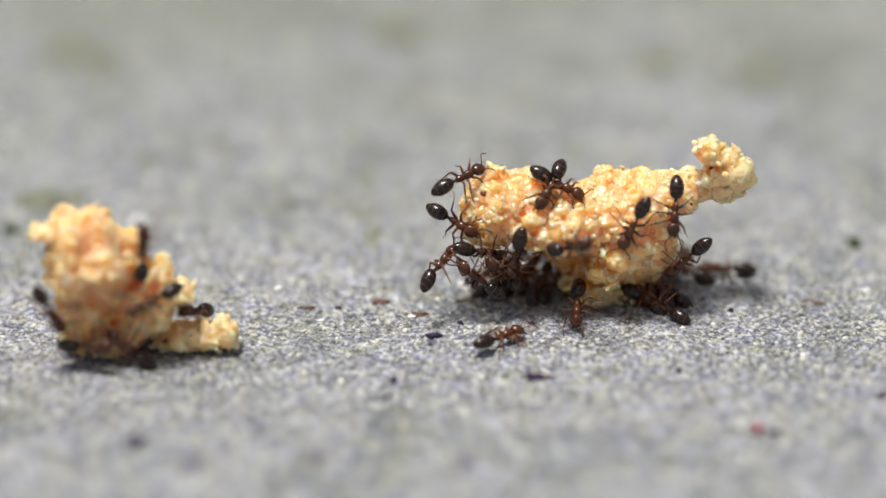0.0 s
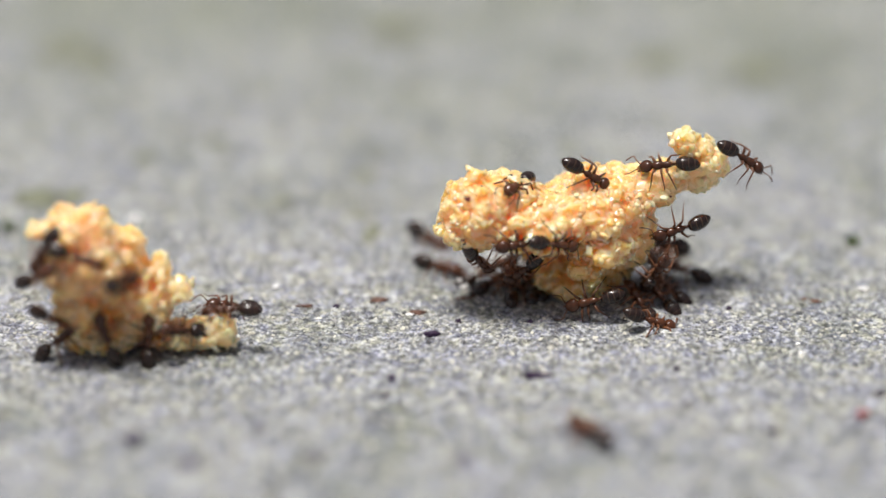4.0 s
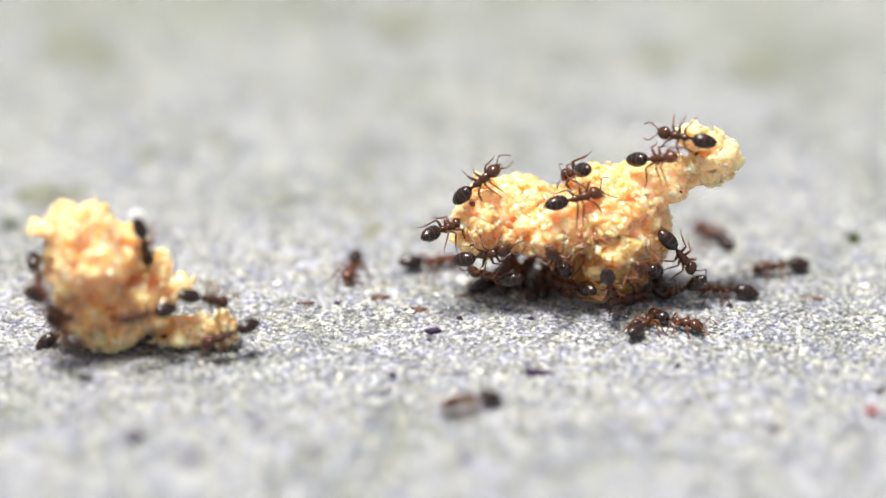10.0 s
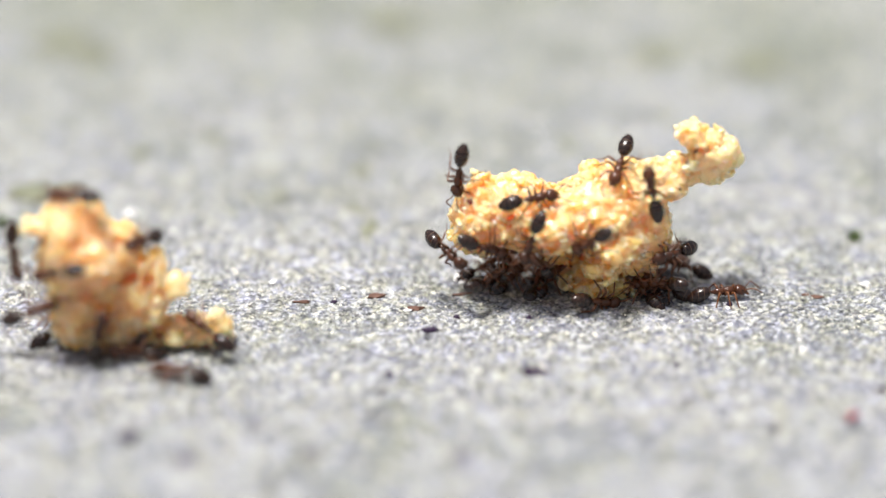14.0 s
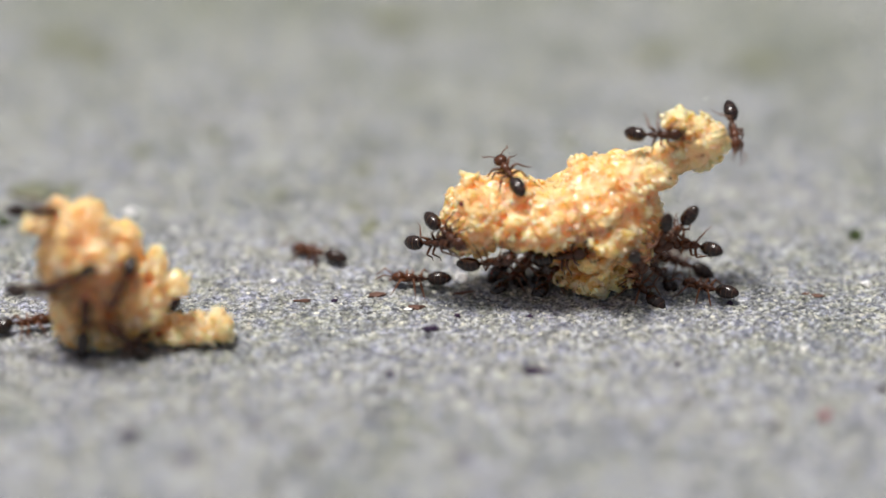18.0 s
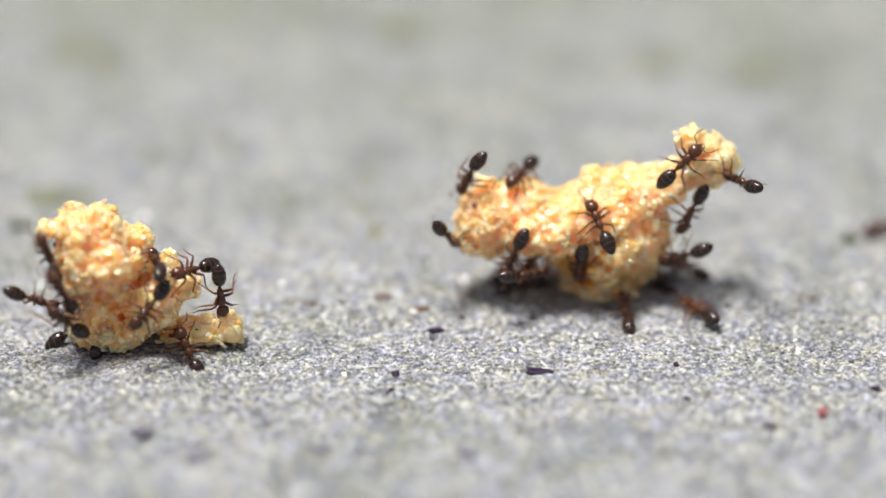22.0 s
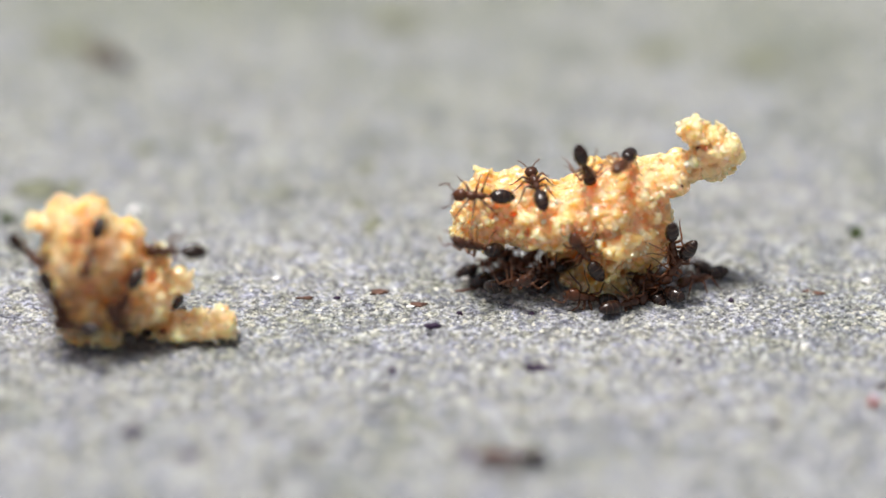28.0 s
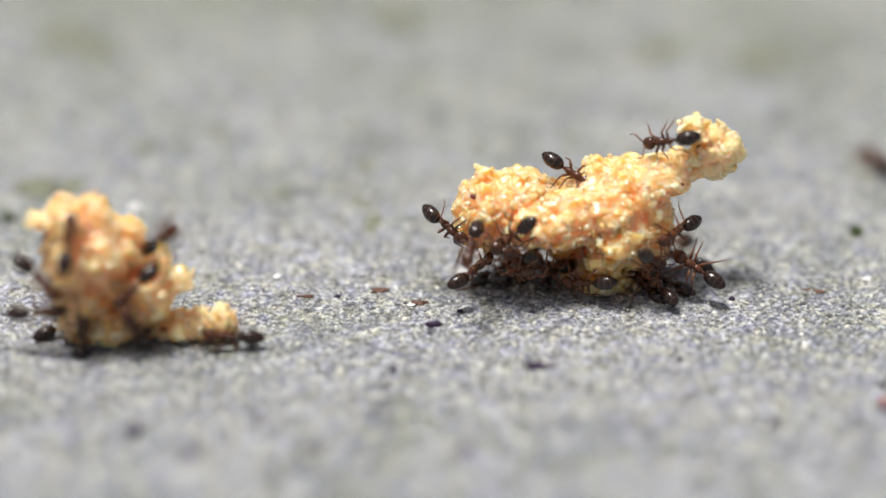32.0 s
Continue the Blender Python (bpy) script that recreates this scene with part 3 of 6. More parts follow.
def ant(gaster_tilt, gaster_skin, body_skin, leg_skin, spread, head_turn, label):
    base = new("ant")
    bm = bmesh.new()
    pod(bm, (0.50, 0, 0.02), (0.33, 0.21, 0.22), 0, 0.10)
    pod(bm, (0.10, 0, -0.01), (0.30, 0.165, 0.19), 8, 0.05)
    part("thorax", bm, body_skin, base)
    bm = bmesh.new()
    loft(bm, [(-0.12, 0, -0.06), (-0.24, 0, 0.02), (-0.36, 0, -0.03)], [0.07, 0.085, 0.06])
    part("waist", bm, body_skin, base)
    bm = bmesh.new()
    droop = math.sin(radians(gaster_tilt))
    pod(bm, (-0.88, 0, 0.04 - 0.35 * droop), (0.60, 0.355, 0.335), -gaster_tilt, 0.10, 3, (0.42, 0.02, -0.38, -0.70), 0.15)
    part("gaster", bm, gaster_skin, base, "shiny blackish banded abdomen")
    bm = bmesh.new()
    pod(bm, (0, 0, 0), (0.36, 0.31, 0.24), 22, -0.14)
    head = part("head", bm, body_skin, base)
    head.matrix_basis = pose(1.08 * MM, 0, 0.02 * MM, 0, 0, head_turn)
    for side in (-1, 1):
        bm = bmesh.new()
        pod(bm, (0.0, 0, 0), (0.075, 0.035, 0.065), 0, 0, 2)
        eye = part("eye", bm, EYE, head)
        eye.matrix_basis = pose(0.02 * MM, side * 0.255 * MM, 0.07 * MM)
        bm = bmesh.new()
        loft(bm, [(0.24, side * 0.12, -0.13), (0.38, side * 0.11, -0.19), (0.43, side * 0.02, -0.21)], [0.05, 0.04, 0.012], 6)
        part("mandible", bm, leg_skin, head)
        bm = bmesh.new()
        loft(bm, [(0, 0, 0), (0.18, side * 0.20, 0.13), (0.28, side * 0.36, 0.18), (0.44, side * 0.40, 0.08), (0.62, side * 0.37, -0.08), (0.76, side * 0.33, -0.17)],
             [0.030, 0.026, 0.032, 0.026, 0.030, 0.020], 6)
        feeler = part("antenna", bm, leg_skin, base)
        feeler.matrix_basis = pose(1.30 * MM, side * 0.09 * MM, 0.05 * MM)
        for k, (x, fwd) in enumerate(((0.62, 0.62), (0.36, 0.02), (0.12, -0.72))):
            leg = part("leg", leg_mesh(side * spread * (0.95, 1.05, 0.95)[k], fwd * spread, (0.0, 0.04, 0.10)[k]), leg_skin, base)
            leg.matrix_basis = pose(x * MM, side * 0.13 * MM, -0.12 * MM)
    return tagged(base, label, "ant", "ants feeding on the crumbs")


EYE = plain_material("black_eye", (0.006, 0.006, 0.006), 0.15, 0.6)
RUST = plain_material("rust_brown_chitin", (0.082, 0.027, 0.011), 0.20, 0.4)
RUST_LEG = plain_material("amber_leg_chitin", (0.14, 0.050, 0.018), 0.36, 0.4)
kinds = [
    ant(12, GASTER, CHITIN, LEG, 0.84, 6, "small dark brown ant with a glossy black abdomen"),
    ant(-4, GASTER, RUST, RUST_LEG, 0.94, -10, "small rust-brown ant with a blackish abdomen and amber legs"),
    ant(22, GASTER, CHITIN, RUST_LEG, 0.77, 0, "small blackish ant with amber legs and a drooping abdomen"),
    ant(5, GASTER, RUST, LEG, 0.88, 12, "small reddish brown ant with slender brown legs"),
]
ants = kinds + [copy_thing(kinds[k % 4], pose(0, 0, 0.0005)) for k in range(4, 42)]


# ---- what moves ----
from mathutils.bvhtree import BVHTree


def body_tree(base):
    me = base.children[0].data
    return BVHTree.FromPolygons([v.co.copy() for v in me.vertices], [tuple(f.vertices) for f in me.polygons])


supports = [(body_tree(big_crumb), big_crumb.matrix_basis.copy()), (body_tree(small_crumb), small_crumb.matrix_basis.copy())]


def on_surface(m):
    """Sets a pose down on whichever is nearest: a crumb's skin or the concrete."""
    p = m.translation.copy()
    best, spot, up = abs(p.z - 0.0005), Vector((p.x, p.y, 0.0005)), Vector((0, 0, 1))
    for tree, place in supports:
        q = place.inverted() @ p
        near, normal, _, far = tree.find_nearest(q)
        if near is None:
            continue
        inside = (q - near).dot(normal) < 0
        if inside or far < best:
            best = -1 if inside else far
            spot, up = place @ (near + normal * 0.0005), normal
    spot.z = max(spot.z, 0.0005)
    x = m.to_3x3() @ Vector((1, 0, 0))
    z = (m.to_3x3() @ Vector((0, 0, 1))).lerp(up, 0.6)
    z = (z - x * z.dot(x)).normalized()
    r = Matrix((x, z.cross(x), z)).transposed().to_4x4()
    r.translation = spot
    return r


def unsunk(t, m):
    """Brings an ant that would sink into a crumb's skin out to its open front; the large crumb counts while it lies still."""
    start = m.translation.copy()
    if start.z < 0.0011:
        return m
    out = (Vector((0.0, -0.137, 0.076)) - start).normalized()
    still = supports if t > 3.5 and abs(t - 18) > 0.6 else supports[1:]
    for k in range(15):
        p = start + out * (0.0001 * k)
        clear = True
        for tree, place in still:
            q = place.inverted() @ p
            near, normal, _, far = tree.find_nearest(q)
            clear = clear and (q - near).dot(normal) > 0 and far > 0.00040
        if clear:
            moved = m.copy()
            moved.translation = p
            return moved
    return m


def crawl(*rows):
    """Rows of seconds, x, y, z in mm and turns in degrees, with steps between them on the surfaces below."""
    keys = [(r[0], unsunk(r[0], pose(r[1] * MM, r[2] * MM, r[3] * MM, *r[4:]))) for r in rows]
    out = [keys[0]]
    for (t0, a), (t1, b) in zip(keys, keys[1:]):
        n = 4 if t1 - t0 < 2 else 8
        qa, qb = a.to_quaternion(), b.to_quaternion()
        for k in range(1, n):
            f = k / n
            g = qa.slerp(qb, f).to_matrix().to_4x4()
            g.translation = a.translation.lerp(b.translation, f)
            out.append((t0 + (t1 - t0) * f, on_surface(g)))
        out.append((t1, b))
    return out


def gait():
    """Legs and feelers swing while the ants hurry about."""
    for i, a in enumerate(ants):
        for j, limb in enumerate(a.children):
            if limb.name.split(".")[0] not in ("leg", "antenna"):
                continue
            m = limb.matrix_basis.copy()
            reach = 16 if limb.name.startswith("leg") else 22
            walk(limb, [(t, m @ pose(0, 0, 0, 7 * math.sin(2.1 * t + i + 2 * j), 0, reach * math.sin(1.7 * t + 2.3 * j + i * 0.9))) for t in range(0, 33)])


def motions():
    walk(big_crumb, [(t, pose(x * MM, y * MM, z * MM, a, b, c)) for t, x, y, z, a, b, c in (
        (0, 7.31, 1.88, 0.15, 0.60, 6.81, -0.29),
        (1, 6.99, 1.96, 0.57, -0.20, 0.47, -9.82),
        (2, 7.06, 1.94, 0.41, -0.17, 1.33, -9.20),
        (3, 5.79, 2.08, 0.30, 3.56, 10.96, 14.29),
        (6, 7.50, 2.00, 0.00, 0.00, 0.00, 0.00),
        (9, 7.50, 2.00, 0.00, 0.00, 0.00, 0.00),
        (13, 7.50, 2.00, 0.00, 0.00, 0.00, 0.00),
        (17, 7.50, 2.00, 0.00, 0.00, 0.00, 0.00),
        (18, 7.24, 1.97, 0.31, 0.07, -2.63, 2.68),
        (19, 7.50, 2.00, 0.00, 0.00, 0.00, 0.00),
        (22, 7.50, 2.00, 0.00, 0.00, 0.00, 0.00),
        (25, 7.50, 2.00, 0.00, 0.00, 0.00, 0.00),
        (28, 7.50, 2.00, 0.00, 0.00, 0.00, 0.00),
        (32, 7.50, 2.00, 0.00, 0.00, 0.00, 0.00),)])
    # a tiny red mite wanders over the near concrete
    walk(mite, [(t, pose(x * MM, y * MM, 0.25 * MM, 0, 0, a)) for t, x, y, a in (
        (0, 13.63, -10.48, 0),
        (1, 13.77, -10.25, 37),
        (2, 15.27, -9.90, 74),
        (3, 17.28, -9.67, 31),
        (6, 18.90, -9.27, 62),
        (9, 18.87, -9.38, 13),
        (13, 18.07, -9.78, 1),
        (14, 17.81, -9.95, 38),
        (17, 16.80, -10.03, 69),
        (19, 16.54, -9.97, 63),
        (23, 17.04, -9.69, 51),
        (25, 17.75, -9.50, 45),
        (28, 18.79, -9.08, 76),
        (32, 19.24, -9.22, 64),)])
    walk(ants[0], crawl(
        (0, 0.57, 1.33, 6.45, 27, -13, 29), (1, -0.38, 2.40, 5.07, 55, -41, 2), (2, 0.55, 2.28, 6.07, 128, 139, -2), (3, -9.56, -4.09, 0.91, -77, -26, -157),
        (6, -10.08, 7.99, 0.50, 0, 0, -144), (7, -11.07, -2.19, 1.54, 5, -14, -143), (8, -11.25, -2.31, 1.52, -27, -19, -139), (9, -11.45, -4.03, 3.48, -2, 97, -64),
        (10, -9.73, -4.25, 1.21, -52, 15, -161), (11, -5.96, -0.75, 0.50, 0, 0, -150), (12, -12.88, -4.93, 2.29, -75, -4, -173), (13, -13.94, -4.99, 3.24, 79, 122, -33),
        (14, -15.33, -5.22, 1.45, 139, -76, -30), (17, -14.97, -5.07, 1.47, -90, -10, -168), (18, -15.99, -4.98, 1.91, 118, -82, -30), (19, -16.12, -5.05, 1.79, 79, -51, -16),
        (20, -16.49, -5.31, 1.84, 118, -56, -26), (21, -14.06, -5.06, 1.73, 86, -15, 8), (22, -17.25, -5.65, 2.48, 63, -133, 35), (23, -16.82, -5.63, 2.37, 54, -132, 51),
        (24, -17.67, -4.45, 0.50, 94, -22, -13), (25, -17.97, -4.98, 2.25, 67, -16, -7), (28, -18.63, -4.42, 5.23, -168, 49, 46), (29, -17.90, -4.98, 4.80, 61, 23, -62),
        (30, -18.00, -5.13, 3.70, 106, 62, -11), (31, -17.75, -5.13, 3.69, 129, 56, 8), (32, -18.35, -4.78, 2.23, 66, -8, -10),
    ))
    walk(ants[1], crawl(
        (0, 0.30, 0.89, 4.56, 75, 15, -34), (1, 0.08, 1.34, 3.91, 65, -33, -22), (2, -0.27, 1.58, 4.37, 58, -38, -14), (3, 1.80, 3.00, 0.60, 0, -29, 6),
        (6, 1.80, 3.00, 0.60, 0, -29, 6), (7, 1.80, 3.00, 0.60, 0, -29, 6), (8, 1.80, 3.00, 0.60, 0, -29, 6), (9, 1.80, 3.00, 0.60, 0, -29, 6),
        (10, -0.78, 4.00, 0.50, 0, 0, 10), (11, 0.16, -0.38, 1.94, 70, -20, 45), (12, -14.81, -5.04, 0.89, 72, -148, 16), (13, -11.18, -4.84, 1.16, 82, -150, 28),
        (14, -10.44, -4.17, 1.23, -47, -25, 149), (17, -13.00, -1.20, 0.45, 0, 0, -125), (18, -13.00, -1.20, 0.45, 0, 0, -125), (19, -11.90, -3.40, 3.94, -71, -20, -138),
        (20, -16.70, -4.44, 6.87, -53, 16, -171), (21, -12.63, -3.29, 5.23, -63, 37, 167), (22, -11.62, -3.09, 3.91, -52, -10, -133), (23, -10.12, -0.00, 0.50, 0, 0, -175),
        (24, -13.00, -1.20, 0.45, 0, 0, -125), (25, -13.00, -1.20, 0.45, 0, 0, -125), (28, -13.00, -1.20, 0.45, 0, 0, -125), (29, -13.00, -1.20, 0.45, 0, 0, -125),
        (30, -13.00, -1.20, 0.45, 0, 0, -125), (31, -11.24, -4.52, 1.25, 67, -39, -3), (32, -9.59, -4.18, 0.70, -80, -9, -171),
    ))
    walk(ants[2], crawl(
        (0, -0.35, -0.28, 2.77, -22, -25, 47), (1, -11.35, 2.62, 0.50, 0, 0, 0), (2, -13.31, -5.29, 2.32, 81, -36, -21), (3, -14.38, -5.09, 1.69, 100, -71, -21),
        (6, -16.73, -4.77, 0.73, -92, -2, 150), (7, -17.22, -5.16, 1.80, -95, -9, 131), (8, -17.25, -5.23, 2.25, 79, -117, 0), (9, -16.34, -5.22, 2.80, 3, 99, -68),
        (10, -17.10, -5.60, 2.04, -66, -13, 126), (11, -17.18, -5.40, 2.13, 74, -129, 16), (12, -17.21, -4.91, 1.55, -3, -109, 70), (13, -18.13, -5.28, 3.61, 45, -129, 16),
        (14, -16.91, -5.60, 4.98, -62, 21, 156), (17, -15.87, -3.31, 0.50, 0, -11, 68), (18, -15.87, -3.31, 0.50, 0, -11, 68), (19, -15.87, -3.31, 0.50, 0, -11, 68),
        (20, -15.87, -3.31, 0.50, 0, -11, 68), (21, -15.87, -3.31, 0.50, 0, -11, 68), (22, -15.87, -3.31, 0.50, 0, -11, 68), (23, -15.87, -3.31, 0.50, 0, -11, 68),
        (24, -15.87, -3.31, 0.50, 0, -11, 68), (25, -15.87, -3.31, 0.50, 0, -11, 68), (28, -12.11, -3.45, 4.71, -56, 6, 168), (29, -12.42, -4.19, 1.11, 56, -18, 35),
        (30, -13.23, -4.59, 0.93, 106, -125, -3), (31, -14.79, -5.28, 1.89, 100, -129, 32), (32, -13.88, -4.76, 1.27, 72, -119, 40),
    ))
    walk(ants[3], crawl(
        (0, 1.64, -0.50, 2.15, 66, -141, -5), (1, 1.33, 1.16, 2.49, 52, -166, 13), (2, -9.84, -4.94, 0.45, 76, -162, 8), (3, -12.38, -4.71, 1.41, 17, -106, 90),
        (6, -15.87, -3.31, 0.50, 0, -11, 68), (7, -15.87, -3.31, 0.50, 0, -11, 68), (8, -14.78, -4.92, 1.50, 63, -79, 31), (9, -11.57, -4.54, 1.11, -51, -114, 90),
        (10, -4.43, 3.58, 0.50, 0, 0, -99), (11, -6.50, 5.11, 0.50, 0, 0, 137), (12, -6.25, 5.36, 0.50, 0, 0, 145), (13, 1.80, 3.00, 0.60, 0, -29, 6),
        (14, 1.80, 3.00, 0.60, 0, -29, 6), (17, 1.80, 3.00, 0.60, 0, -29, 6), (18, -5.84, 4.57, 0.50, 0, 0, 154), (19, -3.07, 7.17, 0.50, 0, 0, 98),
        (20, 2.68, 2.95, 0.50, 0, 0, 25), (21, 1.74, -0.74, 2.96, 101, 2, 46), (22, -0.03, 0.33, 3.92, 9, 136, -124), (23, 0.30, 0.66, 3.05, 83, 13, -50),
        (24, 0.20, 1.12, 3.29, 87, 10, -45), (25, 2.80, -0.45, 3.31, 90, -34, -36), (28, 1.75, 0.54, 5.46, -54, -2, 179), (29, 1.30, 1.54, 6.40, -60, 44, 150),
        (30, -8.85, -1.72, 0.50, 0, 0, 170), (31, -13.08, -4.11, 4.00, -63, -30, -175), (32, -12.76, -3.82, 5.39, 85, -43, -39),
    ))
    walk(ants[4], crawl(
        (0, 3.22, -0.47, 3.48, 83, 102, -32), (1, 4.29, 0.22, 3.06, 52, 146, -12), (2, 5.05, 0.63, 1.95, -14, 83, -126), (3, 1.80, -0.83, 3.02, 153, 35, 57),
        (6, 1.18, 0.00, 2.67, 121, 67, 14), (7, 2.22, 0.37, 2.08, 125, 18, 26), (8, 2.02, -0.10, 2.68, 89, 117, -11), (9, 2.73, 0.01, 2.89, 142, 69, 55),
        (10, 1.68, 0.03, 2.92, 98, -18, -6), (11, 1.68, -0.57, 3.08, 81, 2, 34), (12, 1.67, 0.27, 2.53, 120, 22, 11), (13, 3.16, -0.52, 3.52, 81, 44, 1),
        (14, 1.87, -0.26, 3.42, 114, 28, 25), (17, 1.54, -0.04, 2.37, 96, -48, 1), (18, 1.99, 0.16, 2.33, 134, -15, -13), (19, 2.85, -0.27, 3.01, 96, 140, -24),
        (20, 9.97, -0.10, 3.19, 44, 117, -18), (21, 12.20, 1.14, 4.56, 131, -63, 12), (22, 11.18, 0.33, 2.83, 79, 155, -18), (23, 8.52, -0.72, 2.53, 1, 135, -109),
        (24, 9.17, -0.70, 2.56, -37, 119, -101), (25, 9.65, -1.27, 0.50, 0, 0, 94), (28, 8.31, -0.59, 0.45, 101, 3, 37), (29, 9.56, -1.63, 0.50, 0, 0, 122),
        (30, 8.50, 0.55, 0.45, -68, -19, -158), (31, 9.73, 0.82, 1.42, 48, 147, -17), (32, 10.40, 1.30, 0.50, 0, -19, 159),
    ))
    walk(ants[5], crawl(
        (0, 5.12, 1.23, 6.28, 17, 24, -14), (1, 4.63, 1.52, 6.35, -34, 1, 152), (2, 5.07, -0.51, 5.02, 108, 70, 42), (3, 4.62, -1.43, 4.59, 74, -12, 26),
        (6, 5.97, -0.61, 3.76, -43, 105, -100), (7, 5.66, -0.80, 3.69, -21, 124, -96), (8, 6.19, -0.08, 2.67, 37, 147, -43), (9, 7.56, -1.23, 0.45, 134, -35, 1),
        (10, 7.60, -1.01, 1.86, -37, 117, -116), (11, 6.02, -1.10, 3.95, 29, 136, -55), (12, 6.07, -0.61, 3.77, 52, 119, -34), (13, 7.55, 0.03, 5.46, 25, 43, -66),
        (14, 6.78, -0.87, 4.09, 72, 140, -37), (17, 7.60, 5.80, 0.50, 0, -11, -79), (18, 7.60, 5.80, 0.50, 0, -11, -79), (19, 7.60, 5.80, 0.50, 0, -11, -79),
        (20, 7.60, 5.80, 0.50, 0, -11, -79), (21, 7.60, 5.80, 0.50, 0, -11, -79), (22, 7.60, 5.80, 0.50, 0, -11, -79), (23, 7.60, 5.80, 0.50, 0, -11, -79),
        (24, 7.60, 5.80, 0.50, 0, -11, -79), (25, 7.60, 5.80, 0.50, 0, -11, -79), (28, 7.60, 5.80, 0.50, 0, -11, -79), (29, 7.60, 5.80, 0.50, 0, -11, -79),
        (30, 7.60, 5.80, 0.50, 0, -11, -79), (31, 7.60, 5.80, 0.50, 0, -11, -79), (32, 7.60, 5.80, 0.50, 0, -11, -79),
    ))
    walk(ants[6], crawl(
        (0, 4.84, 1.00, 6.37, -47, 36, -125), (1, 2.29, 1.23, 6.18, 33, 19, -44), (2, 2.21, 1.94, 6.60, -37, 3, -134), (3, -1.20, 9.75, 0.50, 0, 0, -14),
        (6, 0.03, 1.75, 4.04, 103, 75, -55), (7, -0.14, 1.54, 4.72, 68, 83, -65), (8, -5.62, 14.36, 0.50, 0, 0, 170), (9, -9.86, -4.36, 1.04, 97, -156, 17),
        (10, 1.18, -8.95, 0.50, 0, 0, -157), (11, -4.82, -8.49, 0.50, 0, 0, -157), (12, -12.84, -6.84, 0.50, 0, 0, -176), (13, -12.21, -5.20, 1.68, 56, -27, 95),
        (14, -11.59, -6.49, 0.50, 0, 0, 168), (17, -12.31, -6.45, 0.50, 0, 0, 156), (18, -14.02, -4.78, 0.92, 104, -132, 12), (19, -14.14, -4.82, 1.00, 94, -149, 16),
        (20, -14.31, -4.95, 1.57, 102, -146, 18), (21, -13.21, -4.14, 4.22, 99, -151, 17), (22, -13.27, -4.03, 4.70, 49, 1, 107), (23, -14.26, -4.72, 3.46, 46, -70, 41),
        (24, -9.35, -3.73, 1.63, 0, 32, -51), (25, 1.43, -0.63, 3.18, 69, 2, 34), (28, 1.55, -0.41, 3.31, 61, -154, 22), (29, 2.86, -0.44, 3.10, -91, -9, 148),
        (30, 3.18, -0.92, 2.00, 104, -61, -17), (31, 4.37, -0.11, 2.66, 30, -153, 59), (32, 5.04, 1.33, 1.33, 39, -158, 28),
    ))
    walk(ants[7], crawl(
        (0, 8.60, -0.56, 5.14, 99, 116, 10), (1, 8.19, 0.57, 6.95, -43, 25, -146), (2, 6.62, 0.48, 6.22, -44, 26, -165), (3, 3.93, 0.51, 6.78, -45, -5, -103),
        (6, 2.55, 2.10, 6.29, -22, -7, -145), (7, 2.13, 1.17, 5.94, 40, -12, 31), (8, 0.25, 1.43, 6.00, 4, 9, 47), (9, 3.00, 3.00, 1.00, 0, -49, 21),
        (10, 3.00, 3.00, 1.00, 0, -49, 21), (11, 3.00, 3.00, 1.00, 0, -49, 21), (12, 3.00, 3.00, 1.00, 0, -49, 21), (13, 3.00, 3.00, 1.00, 0, -49, 21),
        (14, 3.00, 3.00, 1.00, 0, -49, 21), (17, 3.00, 3.00, 1.00, 0, -49, 21), (18, 3.00, 3.00, 1.00, 0, -49, 21), (19, 3.00, 3.00, 1.00, 0, -49, 21),
        (20, 3.00, 3.00, 1.00, 0, -49, 21), (21, 3.00, 3.00, 1.00, 0, -49, 21), (22, 3.00, 3.00, 1.00, 0, -49, 21), (23, -0.20, 0.38, 2.53, 100, -1, -41),
        (24, 2.40, 2.40, 0.50, 0, -19, 27), (25, 2.40, 2.40, 0.50, 0, -19, 27), (28, 2.40, 2.40, 0.50, 0, -19, 27), (29, 2.40, 2.40, 0.50, 0, -19, 27),
        (30, 2.40, 2.40, 0.50, 0, -19, 27), (31, 2.40, 2.40, 0.50, 0, -19, 27), (32, 2.40, 2.40, 0.50, 0, -19, 27),
    ))
